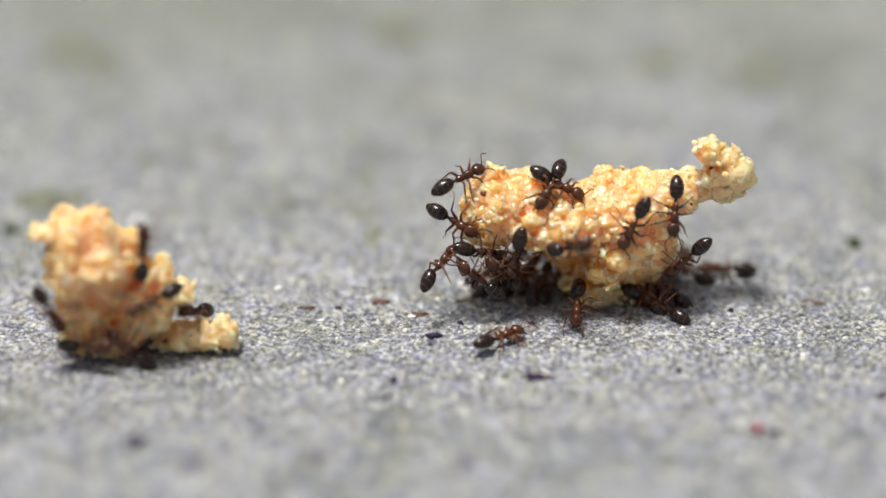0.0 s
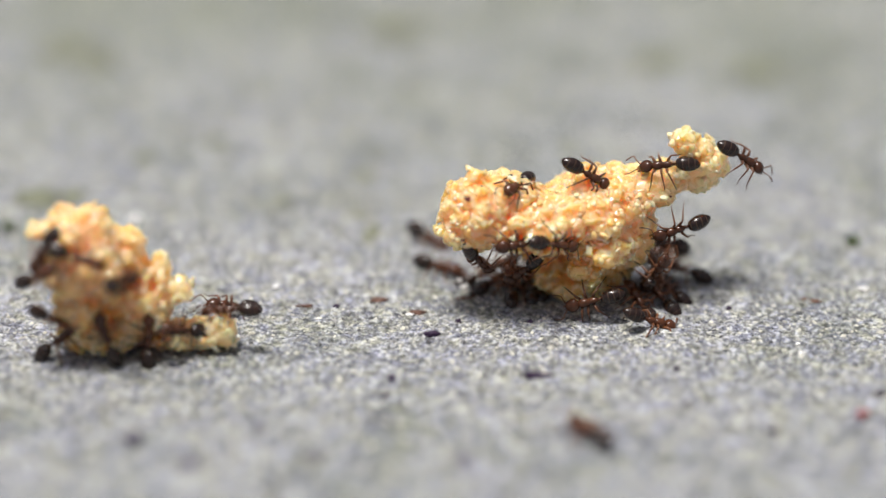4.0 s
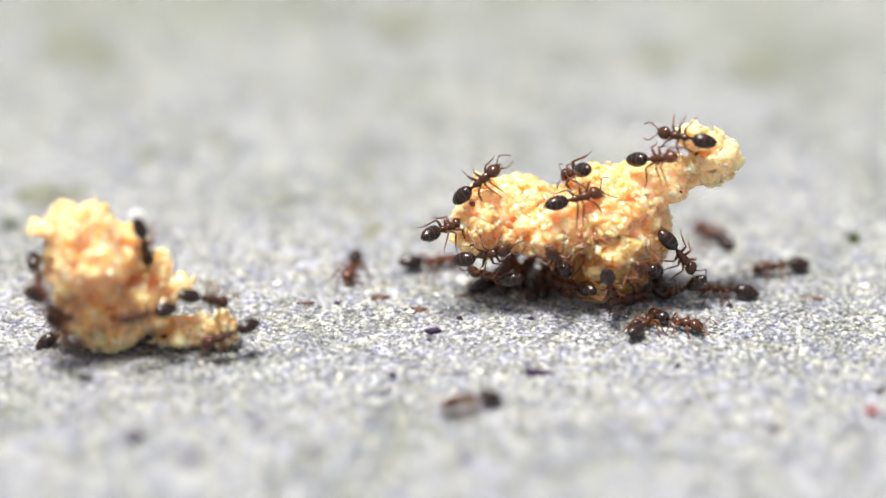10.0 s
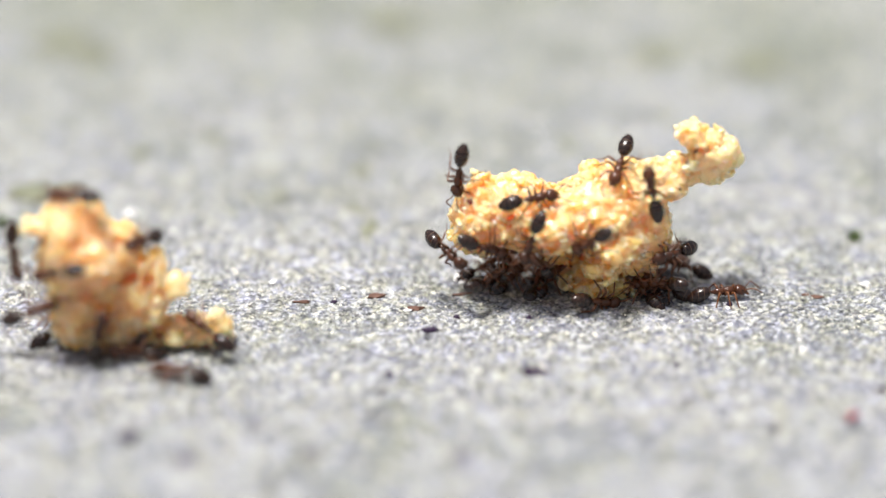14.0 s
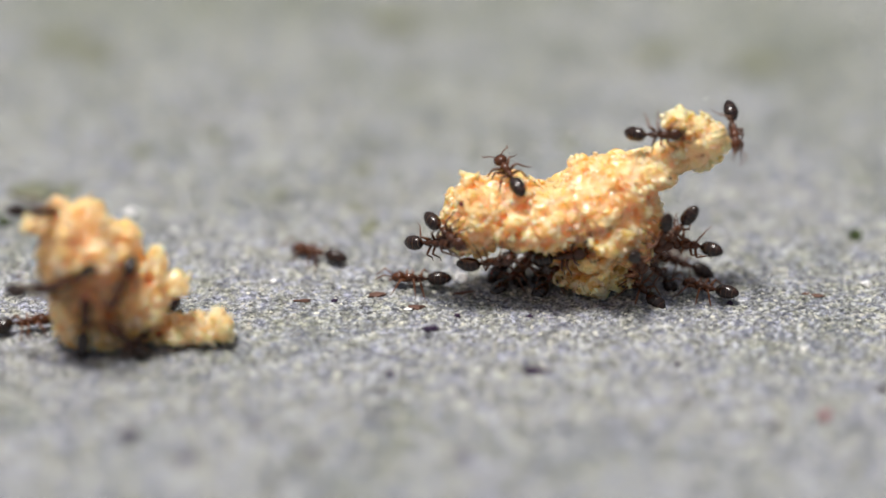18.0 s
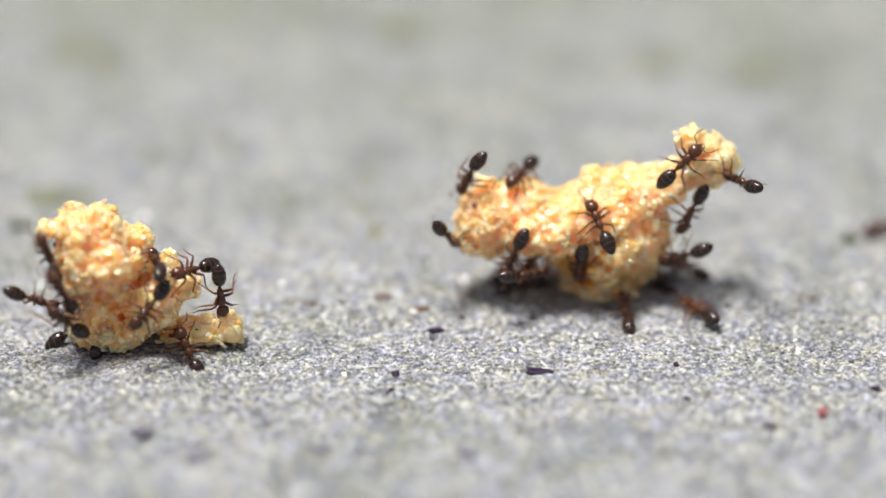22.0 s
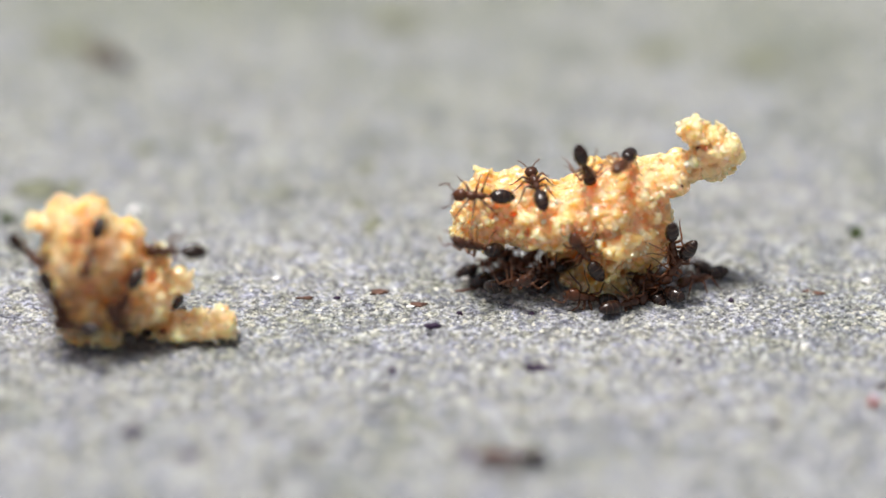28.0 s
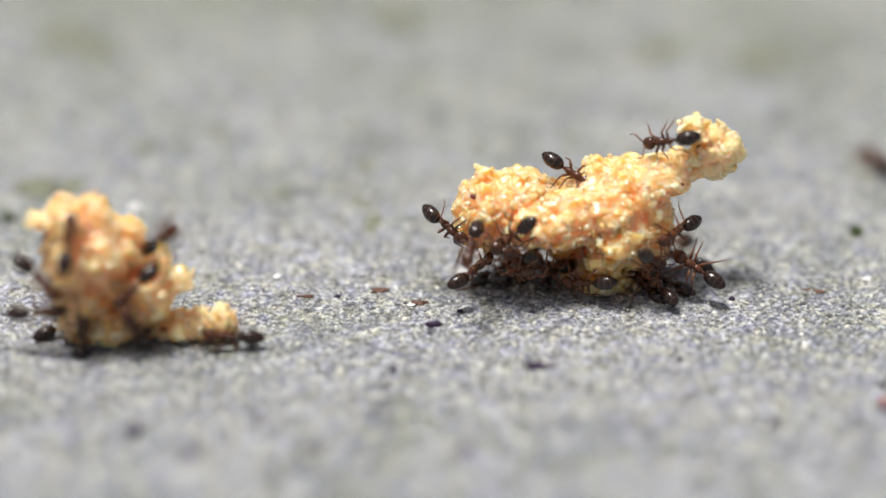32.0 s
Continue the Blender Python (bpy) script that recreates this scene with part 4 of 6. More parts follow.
    walk(ants[8], crawl(
        (0, 10.50, 0.17, 5.66, -18, 62, -100), (1, 13.49, 0.06, 6.59, 57, 109, 15), (2, 9.16, 0.43, 6.90, -38, 18, -170), (3, 12.83, 2.87, 7.64, 51, 6, 18),
        (6, 14.32, 1.19, 6.39, 44, 113, -7), (7, 9.53, -0.13, 6.23, 72, -22, -12), (8, 3.71, 2.07, 6.34, -41, 11, 147), (9, 3.78, 0.27, 5.25, 20, -52, 88),
        (10, 5.99, 1.92, 6.28, -67, 32, 115), (11, 6.34, 0.38, 5.47, -55, 0, 159), (12, 4.12, -0.80, 3.85, -62, 6, 148), (13, 4.77, -0.85, 4.13, 68, -120, 12),
        (14, 4.50, 0.04, 2.31, 36, -135, 50), (17, 4.83, 0.63, 1.94, 17, -134, 54), (18, 5.33, 0.40, 2.50, 85, -19, -19), (19, 4.53, -0.09, 2.60, -11, -133, 116),
        (20, 5.81, 0.55, 0.45, 79, -1, -30), (21, 3.69, -0.86, 2.73, 126, 31, 24), (22, 3.58, -0.90, 2.45, 131, 9, 35), (23, 3.63, -0.67, 3.39, -13, 112, -122),
        (24, 1.50, 0.08, 2.81, 124, 14, 19), (25, 2.16, 0.05, 1.48, 124, -5, 47), (28, 2.88, -0.18, 1.26, 129, -27, -32), (29, 1.98, -0.28, 4.40, 70, -45, -6),
        (30, 1.75, -0.22, 2.88, 105, 1, 25), (31, 1.88, -0.32, 2.92, 100, 2, 31), (32, 1.20, -0.11, 1.81, 120, -17, 43),
    ))
    walk(ants[9], crawl(
        (0, 11.19, 0.46, 2.87, 55, 134, -2), (1, 9.55, 0.10, 2.61, 65, 135, -16), (2, 8.13, -0.49, 5.05, 77, 154, 1), (3, 6.86, -15.94, 0.50, 0, 0, 163),
        (6, 5.40, -2.25, 0.50, 0, 0, 48), (7, 4.72, -0.02, 0.50, 0, 0, 48), (8, 4.21, 0.44, 0.45, 35, -45, 44), (9, 4.73, 0.31, 0.50, 0, 0, 49),
        (10, 5.91, 0.33, 5.70, 37, -7, 18), (11, 7.27, 0.36, 5.88, 8, 32, -66), (12, 6.13, 0.37, 5.64, 62, 11, -6), (13, 7.55, 2.30, 6.76, -10, 10, -119),
        (14, 8.17, 1.86, 6.76, -2, 26, -109), (17, 8.80, 5.90, 0.50, 0, -10, -117), (18, 8.80, 5.90, 0.50, 0, -10, -117), (19, 8.80, 5.90, 0.50, 0, -10, -117),
        (20, 8.80, 5.90, 0.50, 0, -10, -117), (21, 8.80, 5.90, 0.50, 0, -10, -117), (22, 8.80, 5.90, 0.50, 0, -10, -117), (23, 8.80, 5.90, 0.50, 0, -10, -117),
        (24, 8.80, 5.90, 0.50, 0, -10, -117), (25, 8.80, 5.90, 0.50, 0, -10, -117), (28, 8.14, 0.68, 7.13, -14, -8, -109), (29, 10.37, 0.93, 6.49, 22, 43, -37),
        (30, 9.77, 0.52, 6.14, 78, 2, 15), (31, 10.81, 0.85, 6.78, -49, 51, -151), (32, 5.63, 2.17, 5.86, 26, 17, -33),
    ))
    walk(ants[10], crawl(
        (0, 5.53, -1.85, 4.58, 101, -27, -37), (1, 8.51, -0.56, 4.95, 111, -144, 13), (2, 10.34, 0.26, 4.00, 118, -129, 19), (3, 10.15, 2.57, 6.66, -31, -8, 154),
        (6, 11.41, 1.07, 5.09, 57, 123, -9), (7, 10.02, -0.18, 4.07, 38, 113, -36), (8, 10.22, 0.60, 2.46, 20, 118, -26), (9, 12.09, 3.09, 0.50, 0, 0, 123),
        (10, 11.03, 1.52, 8.26, -66, -1, 155), (11, 11.99, 1.76, 8.95, 23, -27, 104), (12, 12.52, 0.92, 7.39, 98, -160, 1), (13, 11.18, 0.75, 3.00, 104, -135, 22),
        (14, 12.73, 0.83, 0.50, 0, 0, 9), (17, 25.50, 1.60, 0.45, 0, 0, 27), (18, 25.50, 1.60, 0.45, 0, 0, 27), (19, 25.50, 1.60, 0.45, 0, 0, 27),
        (20, 25.50, 1.60, 0.45, 0, 0, 27), (21, 25.50, 1.60, 0.45, 0, 0, 27), (22, 21.73, 7.93, 0.50, 0, 0, -148), (23, 27.50, -1.07, 0.45, 0, 0, -147),
        (24, 27.50, -1.07, 0.45, 0, 0, -147), (25, 27.50, -1.07, 0.45, 0, 0, -147), (28, 27.50, -1.07, 0.45, 0, 0, -147), (29, 27.50, -1.07, 0.45, 0, 0, -147),
        (30, 27.50, -1.07, 0.45, 0, 0, -147), (31, 27.50, -1.07, 0.45, 0, 0, -147), (32, 27.50, -1.07, 0.45, 0, 0, -147),
    ))
    walk(ants[11], crawl(
        (0, 6.09, -0.52, 1.02, 20, 22, -95), (1, 6.69, -0.71, 0.45, 19, -105, 90), (2, 7.05, -0.94, 0.50, 0, 0, -135), (3, 6.73, -0.60, 0.45, 103, -163, 3),
        (6, 7.45, -1.07, 3.13, 47, 102, -63), (7, 6.19, -0.38, 1.74, 98, 13, -59), (8, 3.16, -3.00, 0.50, 0, 0, -166), (9, 10.60, 4.00, 0.50, 0, -18, -148),
        (10, 9.43, 0.88, 0.45, -80, 3, -154), (11, 10.26, -2.87, 0.50, 0, 0, -174), (12, 10.60, 4.00, 0.50, 0, -18, -148), (13, 10.60, 4.00, 0.50, 0, -18, -148),
        (14, 10.60, 4.00, 0.50, 0, -18, -148), (17, 10.60, 4.00, 0.50, 0, -18, -148), (18, 13.21, 2.21, 8.31, -45, 27, -85), (19, 10.60, 4.00, 0.50, 0, -18, -148),
        (20, 10.60, 4.00, 0.50, 0, -18, -148), (21, 10.60, 4.00, 0.50, 0, -18, -148), (22, 10.60, 4.00, 0.50, 0, -18, -148), (23, 10.60, 4.00, 0.50, 0, -18, -148),
        (24, 10.60, 4.00, 0.50, 0, -18, -148), (25, 10.60, 4.00, 0.50, 0, -18, -148), (28, 12.06, 1.93, 0.50, 0, 0, -151), (29, 15.20, 9.15, 0.50, 0, 0, -133),
        (30, 10.90, 5.40, 0.50, 0, -19, -135), (31, 10.90, 5.40, 0.50, 0, -19, -135), (32, 10.90, 5.40, 0.50, 0, -19, -135),
    ))
    walk(ants[12], crawl(
        (0, 9.52, 0.89, 0.47, 64, 22, -1), (1, 10.75, 0.03, 3.76, -14, 48, -51), (2, 9.63, -0.29, 2.89, -96, -28, -133), (3, 10.89, 1.17, 3.37, -77, 1, -160),
        (6, 12.24, 0.91, 5.22, 44, 151, -13), (7, 10.94, 0.39, 4.87, 13, 116, -41), (8, 10.80, 0.07, 3.63, 16, 134, -43), (9, 13.87, 1.56, 0.50, 0, 0, 126),
        (10, 13.21, 1.21, 0.50, 0, 0, 172), (11, 12.84, -0.19, 0.50, 0, 0, 130), (12, 12.35, 0.05, 0.50, 0, 0, 82), (13, 10.90, -0.05, 4.67, -40, 30, -97),
        (14, 10.74, 0.75, 2.59, -65, -3, -140), (17, 25.50, -3.59, 0.45, 0, 0, -175), (18, 25.50, -3.59, 0.45, 0, 0, -175), (19, 25.50, -3.59, 0.45, 0, 0, -175),
        (20, 25.50, -3.59, 0.45, 0, 0, -175), (21, 25.50, -3.59, 0.45, 0, 0, -175), (22, 25.50, -3.59, 0.45, 0, 0, -175), (23, 25.50, -3.59, 0.45, 0, 0, -175),
        (24, 25.50, -3.59, 0.45, 0, 0, -175), (25, 25.50, -3.59, 0.45, 0, 0, -175), (28, 25.50, -3.59, 0.45, 0, 0, -175), (29, 25.50, -3.59, 0.45, 0, 0, -175),
        (30, 25.50, -3.59, 0.45, 0, 0, -175), (31, 25.50, -3.59, 0.45, 0, 0, -175), (32, 25.50, -3.59, 0.45, 0, 0, -175),
    ))
    walk(ants[13], crawl(
        (0, 10.19, -0.03, 0.45, -95, -10, 143), (1, 9.64, -1.59, 0.50, 0, 0, 97), (2, 9.42, -0.54, 0.50, 0, 0, 0), (3, 9.74, -1.82, 0.50, 0, 0, 27),
        (6, 9.06, -0.87, 3.06, 119, 75, 53), (7, 8.19, -0.66, 4.83, -23, 45, -103), (8, 8.70, 0.07, 1.70, 40, 152, -34), (9, 10.55, 0.57, 2.23, 59, 132, -10),
        (10, 9.35, -0.70, 2.65, -113, -30, -118), (11, 10.27, 0.25, 4.16, 84, 74, 29), (12, 9.30, 0.90, 0.50, 0, -21, 130), (13, 9.30, 0.90, 0.50, 0, -21, 130),
        (14, 9.30, 0.90, 0.50, 0, -21, 130), (17, 9.30, 0.90, 0.50, 0, -21, 130), (18, 9.30, 0.90, 0.50, 0, -21, 130), (19, 9.30, 0.90, 0.50, 0, -21, 130),
        (20, 9.30, 0.90, 0.50, 0, -21, 130), (21, 9.30, 0.90, 0.50, 0, -21, 130), (22, 8.37, -1.05, 0.45, 54, -17, 95), (23, 6.78, -0.54, 1.69, -95, 5, 127),
        (24, 9.30, 0.90, 0.50, 0, -21, 130), (25, 9.30, 0.90, 0.50, 0, -21, 130), (28, 9.30, 0.90, 0.50, 0, -21, 130), (29, 9.30, 0.90, 0.50, 0, -21, 130),
        (30, 9.30, 0.90, 0.50, 0, -21, 130), (31, 9.30, 0.90, 0.50, 0, -21, 130), (32, 9.30, 0.90, 0.50, 0, -21, 130),
    ))
    walk(ants[14], crawl(
        (0, 2.76, -0.15, 2.16, 52, -132, 21), (1, 2.38, -0.86, 2.09, 43, -111, 26), (2, 1.83, 0.21, 1.13, -124, 0, 128), (3, 4.07, 0.77, 1.12, -74, -10, 132),
        (6, 2.92, -0.82, 3.04, 74, 21, -51), (7, 3.20, -0.73, 3.99, 74, 7, -4), (8, 3.63, -0.69, 2.85, 111, 102, -2), (9, 3.31, -0.77, 2.28, 124, 6, -67),
        (10, 2.28, 0.18, 1.73, 44, -178, -27), (11, 0.38, 0.28, 2.77, 99, 15, -73), (12, -0.76, 2.53, 0.50, 0, 0, -85), (13, 2.21, -0.41, 0.50, 0, 0, -94),
        (14, 2.08, 0.11, 1.60, 128, -5, 51), (17, 3.90, 2.60, 0.90, 0, -57, 39), (18, 3.90, 2.60, 0.90, 0, -57, 39), (19, 3.90, 2.60, 0.90, 0, -57, 39),
        (20, 3.90, 2.60, 0.90, 0, -57, 39), (21, 3.90, 2.60, 0.90, 0, -57, 39), (22, 3.90, 2.60, 0.90, 0, -57, 39), (23, 5.62, 0.14, 2.14, -19, -120, 111),
        (24, 5.00, 1.90, 0.60, 0, -35, 45), (25, 5.00, 1.90, 0.60, 0, -35, 45), (28, 5.00, 1.90, 0.60, 0, -35, 45), (29, 5.00, 1.90, 0.60, 0, -35, 45),
        (30, 5.00, 1.90, 0.60, 0, -35, 45), (31, 5.00, 1.90, 0.60, 0, -35, 45), (32, 5.00, 1.90, 0.60, 0, -35, 45),
    ))
    walk(ants[15], crawl(
        (0, 1.58, 0.22, 3.29, 141, 20, 22), (1, 2.55, 0.01, 3.10, 65, 134, -46), (2, 3.95, 1.43, 1.52, 83, 122, -21), (3, 2.40, 2.40, 0.50, 0, -19, 27),
        (6, 2.40, 2.40, 0.50, 0, -19, 27), (7, 2.40, 2.40, 0.50, 0, -19, 27), (8, 2.24, 1.46, 0.50, 0, 0, 106), (9, 3.20, 2.20, 0.50, 0, -27, 40),
        (10, 3.20, 2.20, 0.50, 0, -27, 40), (11, 3.20, 2.20, 0.50, 0, -27, 40), (12, 3.20, 2.20, 0.50, 0, -27, 40), (13, 3.20, 2.20, 0.50, 0, -27, 40),
        (14, 3.20, 2.20, 0.50, 0, -27, 40), (17, 3.20, 2.20, 0.50, 0, -27, 40), (18, 3.20, 2.20, 0.50, 0, -27, 40), (19, 3.20, 2.20, 0.50, 0, -27, 40),
        (20, 3.20, 2.20, 0.50, 0, -27, 40), (21, 3.20, 2.20, 0.50, 0, -27, 40), (22, 3.20, 2.20, 0.50, 0, -27, 40), (23, 3.20, 2.20, 0.50, 0, -27, 40),
        (24, 3.20, 2.20, 0.50, 0, -27, 40), (25, 3.20, 2.20, 0.50, 0, -27, 40), (28, 3.20, 2.20, 0.50, 0, -27, 40), (29, 3.20, 2.20, 0.50, 0, -27, 40),
        (30, 3.20, 2.20, 0.50, 0, -27, 40), (31, 3.20, 2.20, 0.50, 0, -27, 40), (32, 3.20, 2.20, 0.50, 0, -27, 40),
    ))
    walk(ants[16], crawl(
        (0, 13.32, 3.78, 0.50, 0, 0, -180), (1, 13.84, 2.08, 0.50, 0, 0, -166), (2, 6.33, 1.49, 7.02, -40, 24, 176), (3, 6.08, 1.24, 7.24, 59, 39, 32),
        (6, 7.53, 1.01, 6.69, 52, 32, -19), (7, 6.46, 0.02, 5.31, 32, 36, -52), (8, 4.56, -0.37, 5.00, 122, 139, -7), (9, 4.75, -0.19, 2.70, 38, -129, 54),
        (10, 5.27, -0.22, 2.69, 42, -129, 54), (11, 8.39, -0.86, 4.26, 112, -109, -23), (12, 5.39, -0.05, 2.56, 40, -140, 49), (13, 3.22, -1.24, 2.88, 96, 1, -60),
        (14, 4.07, -0.62, 4.05, 111, 108, -10), (17, 5.60, 5.90, 0.50, 0, -10, -63), (18, 5.60, 5.90, 0.50, 0, -10, -63), (19, 5.60, 5.90, 0.50, 0, -10, -63),
        (20, 5.60, 5.90, 0.50, 0, -10, -63), (21, 5.60, 5.90, 0.50, 0, -10, -63), (22, 5.60, 5.90, 0.50, 0, -10, -63), (23, 5.60, 5.90, 0.50, 0, -10, -63),
        (24, 5.60, 5.90, 0.50, 0, -10, -63), (25, 5.60, 5.90, 0.50, 0, -10, -63), (28, 5.60, 5.90, 0.50, 0, -10, -63), (29, 5.60, 5.90, 0.50, 0, -10, -63),
        (30, 5.60, 5.90, 0.50, 0, -10, -63), (31, 5.60, 5.90, 0.50, 0, -10, -63), (32, 5.60, 5.90, 0.50, 0, -10, -63),
    ))
    walk(ants[17], crawl(
        (0, 2.41, -2.93, 0.50, 0, 0, 37), (1, -20.24, 0.75, 0.50, 0, 0, 19), (2, -16.23, -3.18, 7.55, -32, 6, 140), (3, -14.11, -4.69, 4.23, 67, -26, 75),
        (6, -14.27, -4.84, 4.11, 66, 115, 11), (7, -3.20, -11.48, 0.50, 0, 0, 94), (8, 0.39, 0.85, 0.50, 0, 0, 68), (9, 2.40, 2.40, 0.50, 0, -19, 27),
        (10, 2.40, 2.40, 0.50, 0, -19, 27), (11, 2.40, 2.40, 0.50, 0, -19, 27), (12, 2.40, 2.40, 0.50, 0, -19, 27), (13, 2.40, 2.40, 0.50, 0, -19, 27),
        (14, 2.40, 2.40, 0.50, 0, -19, 27), (17, 2.40, 2.40, 0.50, 0, -19, 27), (18, -1.04, 2.02, 0.50, 0, 0, 173), (19, -9.12, -3.46, 1.27, 54, -36, 88),
        (20, -11.28, -3.76, 2.22, -90, 17, 155), (21, -10.82, -3.80, 2.13, -67, -17, -157), (22, -10.48, -3.39, 2.91, 73, 86, 15), (23, -12.41, 18.50, 0.50, 0, 0, 103),
        (24, 1.80, 3.00, 0.60, 0, -29, 6), (25, 1.80, 3.00, 0.60, 0, -29, 6), (28, 1.80, 3.00, 0.60, 0, -29, 6), (29, 1.80, 3.00, 0.60, 0, -29, 6),
        (30, 1.80, 3.00, 0.60, 0, -29, 6), (31, 0.17, 0.51, 2.77, 97, -1, -47), (32, 3.04, 0.18, 1.51, 132, -27, -40),
    ))
    walk(ants[18], crawl(
        (0, -13.57, -4.17, 5.39, 49, -83, 60), (1, -14.50, -3.14, 6.37, -46, 1, -96), (2, -13.33, -3.85, 4.79, -83, 1, -141), (3, -17.90, -4.98, 4.95, 108, 119, -27),
        (6, -18.35, -3.94, 7.41, 123, 116, -23), (7, -12.97, -3.54, 5.40, 88, 145, -28), (8, -13.86, -5.30, 4.82, -47, 23, -93), (9, -14.68, -3.36, 6.58, -35, 20, -74),
        (10, -13.54, -3.22, 5.27, 117, 72, 72), (11, -12.96, -3.54, 5.19, 28, 1, -84), (12, -13.27, -3.79, 5.13, -3, 122, -44), (13, -12.97, -3.36, 5.31, -53, -34, -154),
        (14, -13.23, -3.21, 5.35, -64, -11, -123), (17, -14.28, -4.72, 3.37, -56, 67, -143), (18, -14.20, -4.80, 3.99, -80, 35, -121), (19, -13.57, -4.97, 3.60, -80, 8, -157),
        (20, -13.53, -4.99, 3.38, -83, 10, -154), (21, -13.65, -5.10, 3.28, -94, -3, -159), (22, -13.53, -5.14, 3.14, -65, 37, -141), (23, -17.14, -5.24, 3.53, 48, 119, -60),
        (24, -14.33, -4.78, 2.94, 125, 115, 17), (25, -13.92, -4.95, 2.53, 104, 119, 1), (28, -14.20, -4.84, 3.22, -46, 60, -155), (29, -13.89, -3.92, 6.20, -50, 3, -178),
        (30, -13.70, -4.62, 4.00, -66, 15, -151), (31, -13.77, -4.99, 3.18, 81, 121, -25), (32, -13.84, -4.82, 3.56, 113, 134, 8),
    ))
    walk(ants[19], crawl(
        (0, -13.07, -4.65, 3.42, -95, 17, -153), (1, -14.29, -4.97, 5.24, 115, 103, 51), (2, -14.85, -5.11, 5.10, -62, 39, -144), (3, -15.83, -5.08, 5.76, 42, 43, -14),
        (6, -17.59, -5.10, 5.39, 60, -40, -16), (7, -14.22, -4.76, 1.50, 98, -131, -8), (8, -15.42, -5.47, 1.66, 70, -122, 44), (9, -14.36, -4.90, 2.34, 119, 102, 20),
        (10, -13.36, -5.06, 2.68, -58, -2, -153), (11, -13.93, -5.01, 1.84, -61, 28, -177), (12, -13.81, -4.96, 3.68, -73, 23, -159), (13, -14.29, -4.93, 3.99, 87, 102, 20),
        (14, -18.47, -4.47, 2.34, 58, -25, -10), (17, -17.94, -5.13, 3.67, 139, 66, 25), (18, -16.15, -5.82, 4.83, 81, 143, -29), (19, -16.31, -5.32, 3.68, 99, 49, 30),
        (20, -17.19, -5.40, 4.13, 110, 8, -13), (21, -15.31, -4.08, 6.81, 32, 31, -30), (22, -18.07, -4.78, 5.31, 64, -106, -6), (23, -18.56, -4.18, 5.68, 111, -46, -45),
        (24, -17.56, -5.41, 3.80, 78, 76, -41), (25, -17.36, -5.41, 3.79, 135, 69, 19), (28, -17.46, -5.25, 3.45, 144, 70, 37), (29, -17.82, -5.19, 3.55, 57, -111, 9),
        (30, -16.94, -5.25, 2.10, 107, 68, 28), (31, -15.50, -5.31, 5.51, 52, -66, 47), (32, -16.71, -5.17, 5.90, 8, -48, 81),
    ))
    walk(ants[20], crawl(
        (0, -11.41, -2.47, 1.64, -16, -22, -120), (1, -13.26, -4.86, 0.77, -78, -20, -161), (2, -11.26, -3.78, 3.01, -67, 18, -119), (3, -11.54, -5.03, 1.23, 72, -148, 44),
        (6, -13.00, -1.20, 0.45, 0, 0, -125), (7, -13.00, -1.20, 0.45, 0, 0, -125), (8, -13.26, -4.73, 3.07, -90, -7, -160), (9, -13.16, -4.65, 3.65, 18, 55, -28),
        (10, -10.89, -3.72, 2.71, 66, 26, 35), (11, -9.56, -3.91, 1.27, 42, 63, -1), (12, -16.86, -5.41, 3.78, 32, 116, -60), (13, -16.82, -5.47, 4.21, 82, 153, -12),
        (14, -19.12, -3.27, 4.81, 118, 84, -36), (17, -18.53, -3.30, 4.56, 45, 15, -81), (18, -18.26, -4.81, 3.63, 101, -16, -22), (19, -17.84, -5.11, 3.71, 117, 62, -11),
        (20, -18.97, -3.62, 5.04, 114, -77, -72), (21, -17.84, -4.85, 4.01, -84, -16, 136), (22, -17.44, -5.48, 3.90, 27, -115, 35), (23, -14.79, -4.94, 0.96, 17, -84, 90),
        (24, -11.31, -2.99, 1.96, -32, 26, 157), (25, -14.25, -5.00, 1.47, 57, -122, 33), (28, -14.43, -5.12, 1.71, 76, -115, 34), (29, -16.75, -5.35, 3.64, 62, -151, 27),
        (30, -16.09, -5.26, 1.24, 89, -20, -30), (31, -17.07, -5.31, 0.75, -62, -17, 104), (32, -16.37, -4.86, 0.89, 106, -83, -4),
    ))
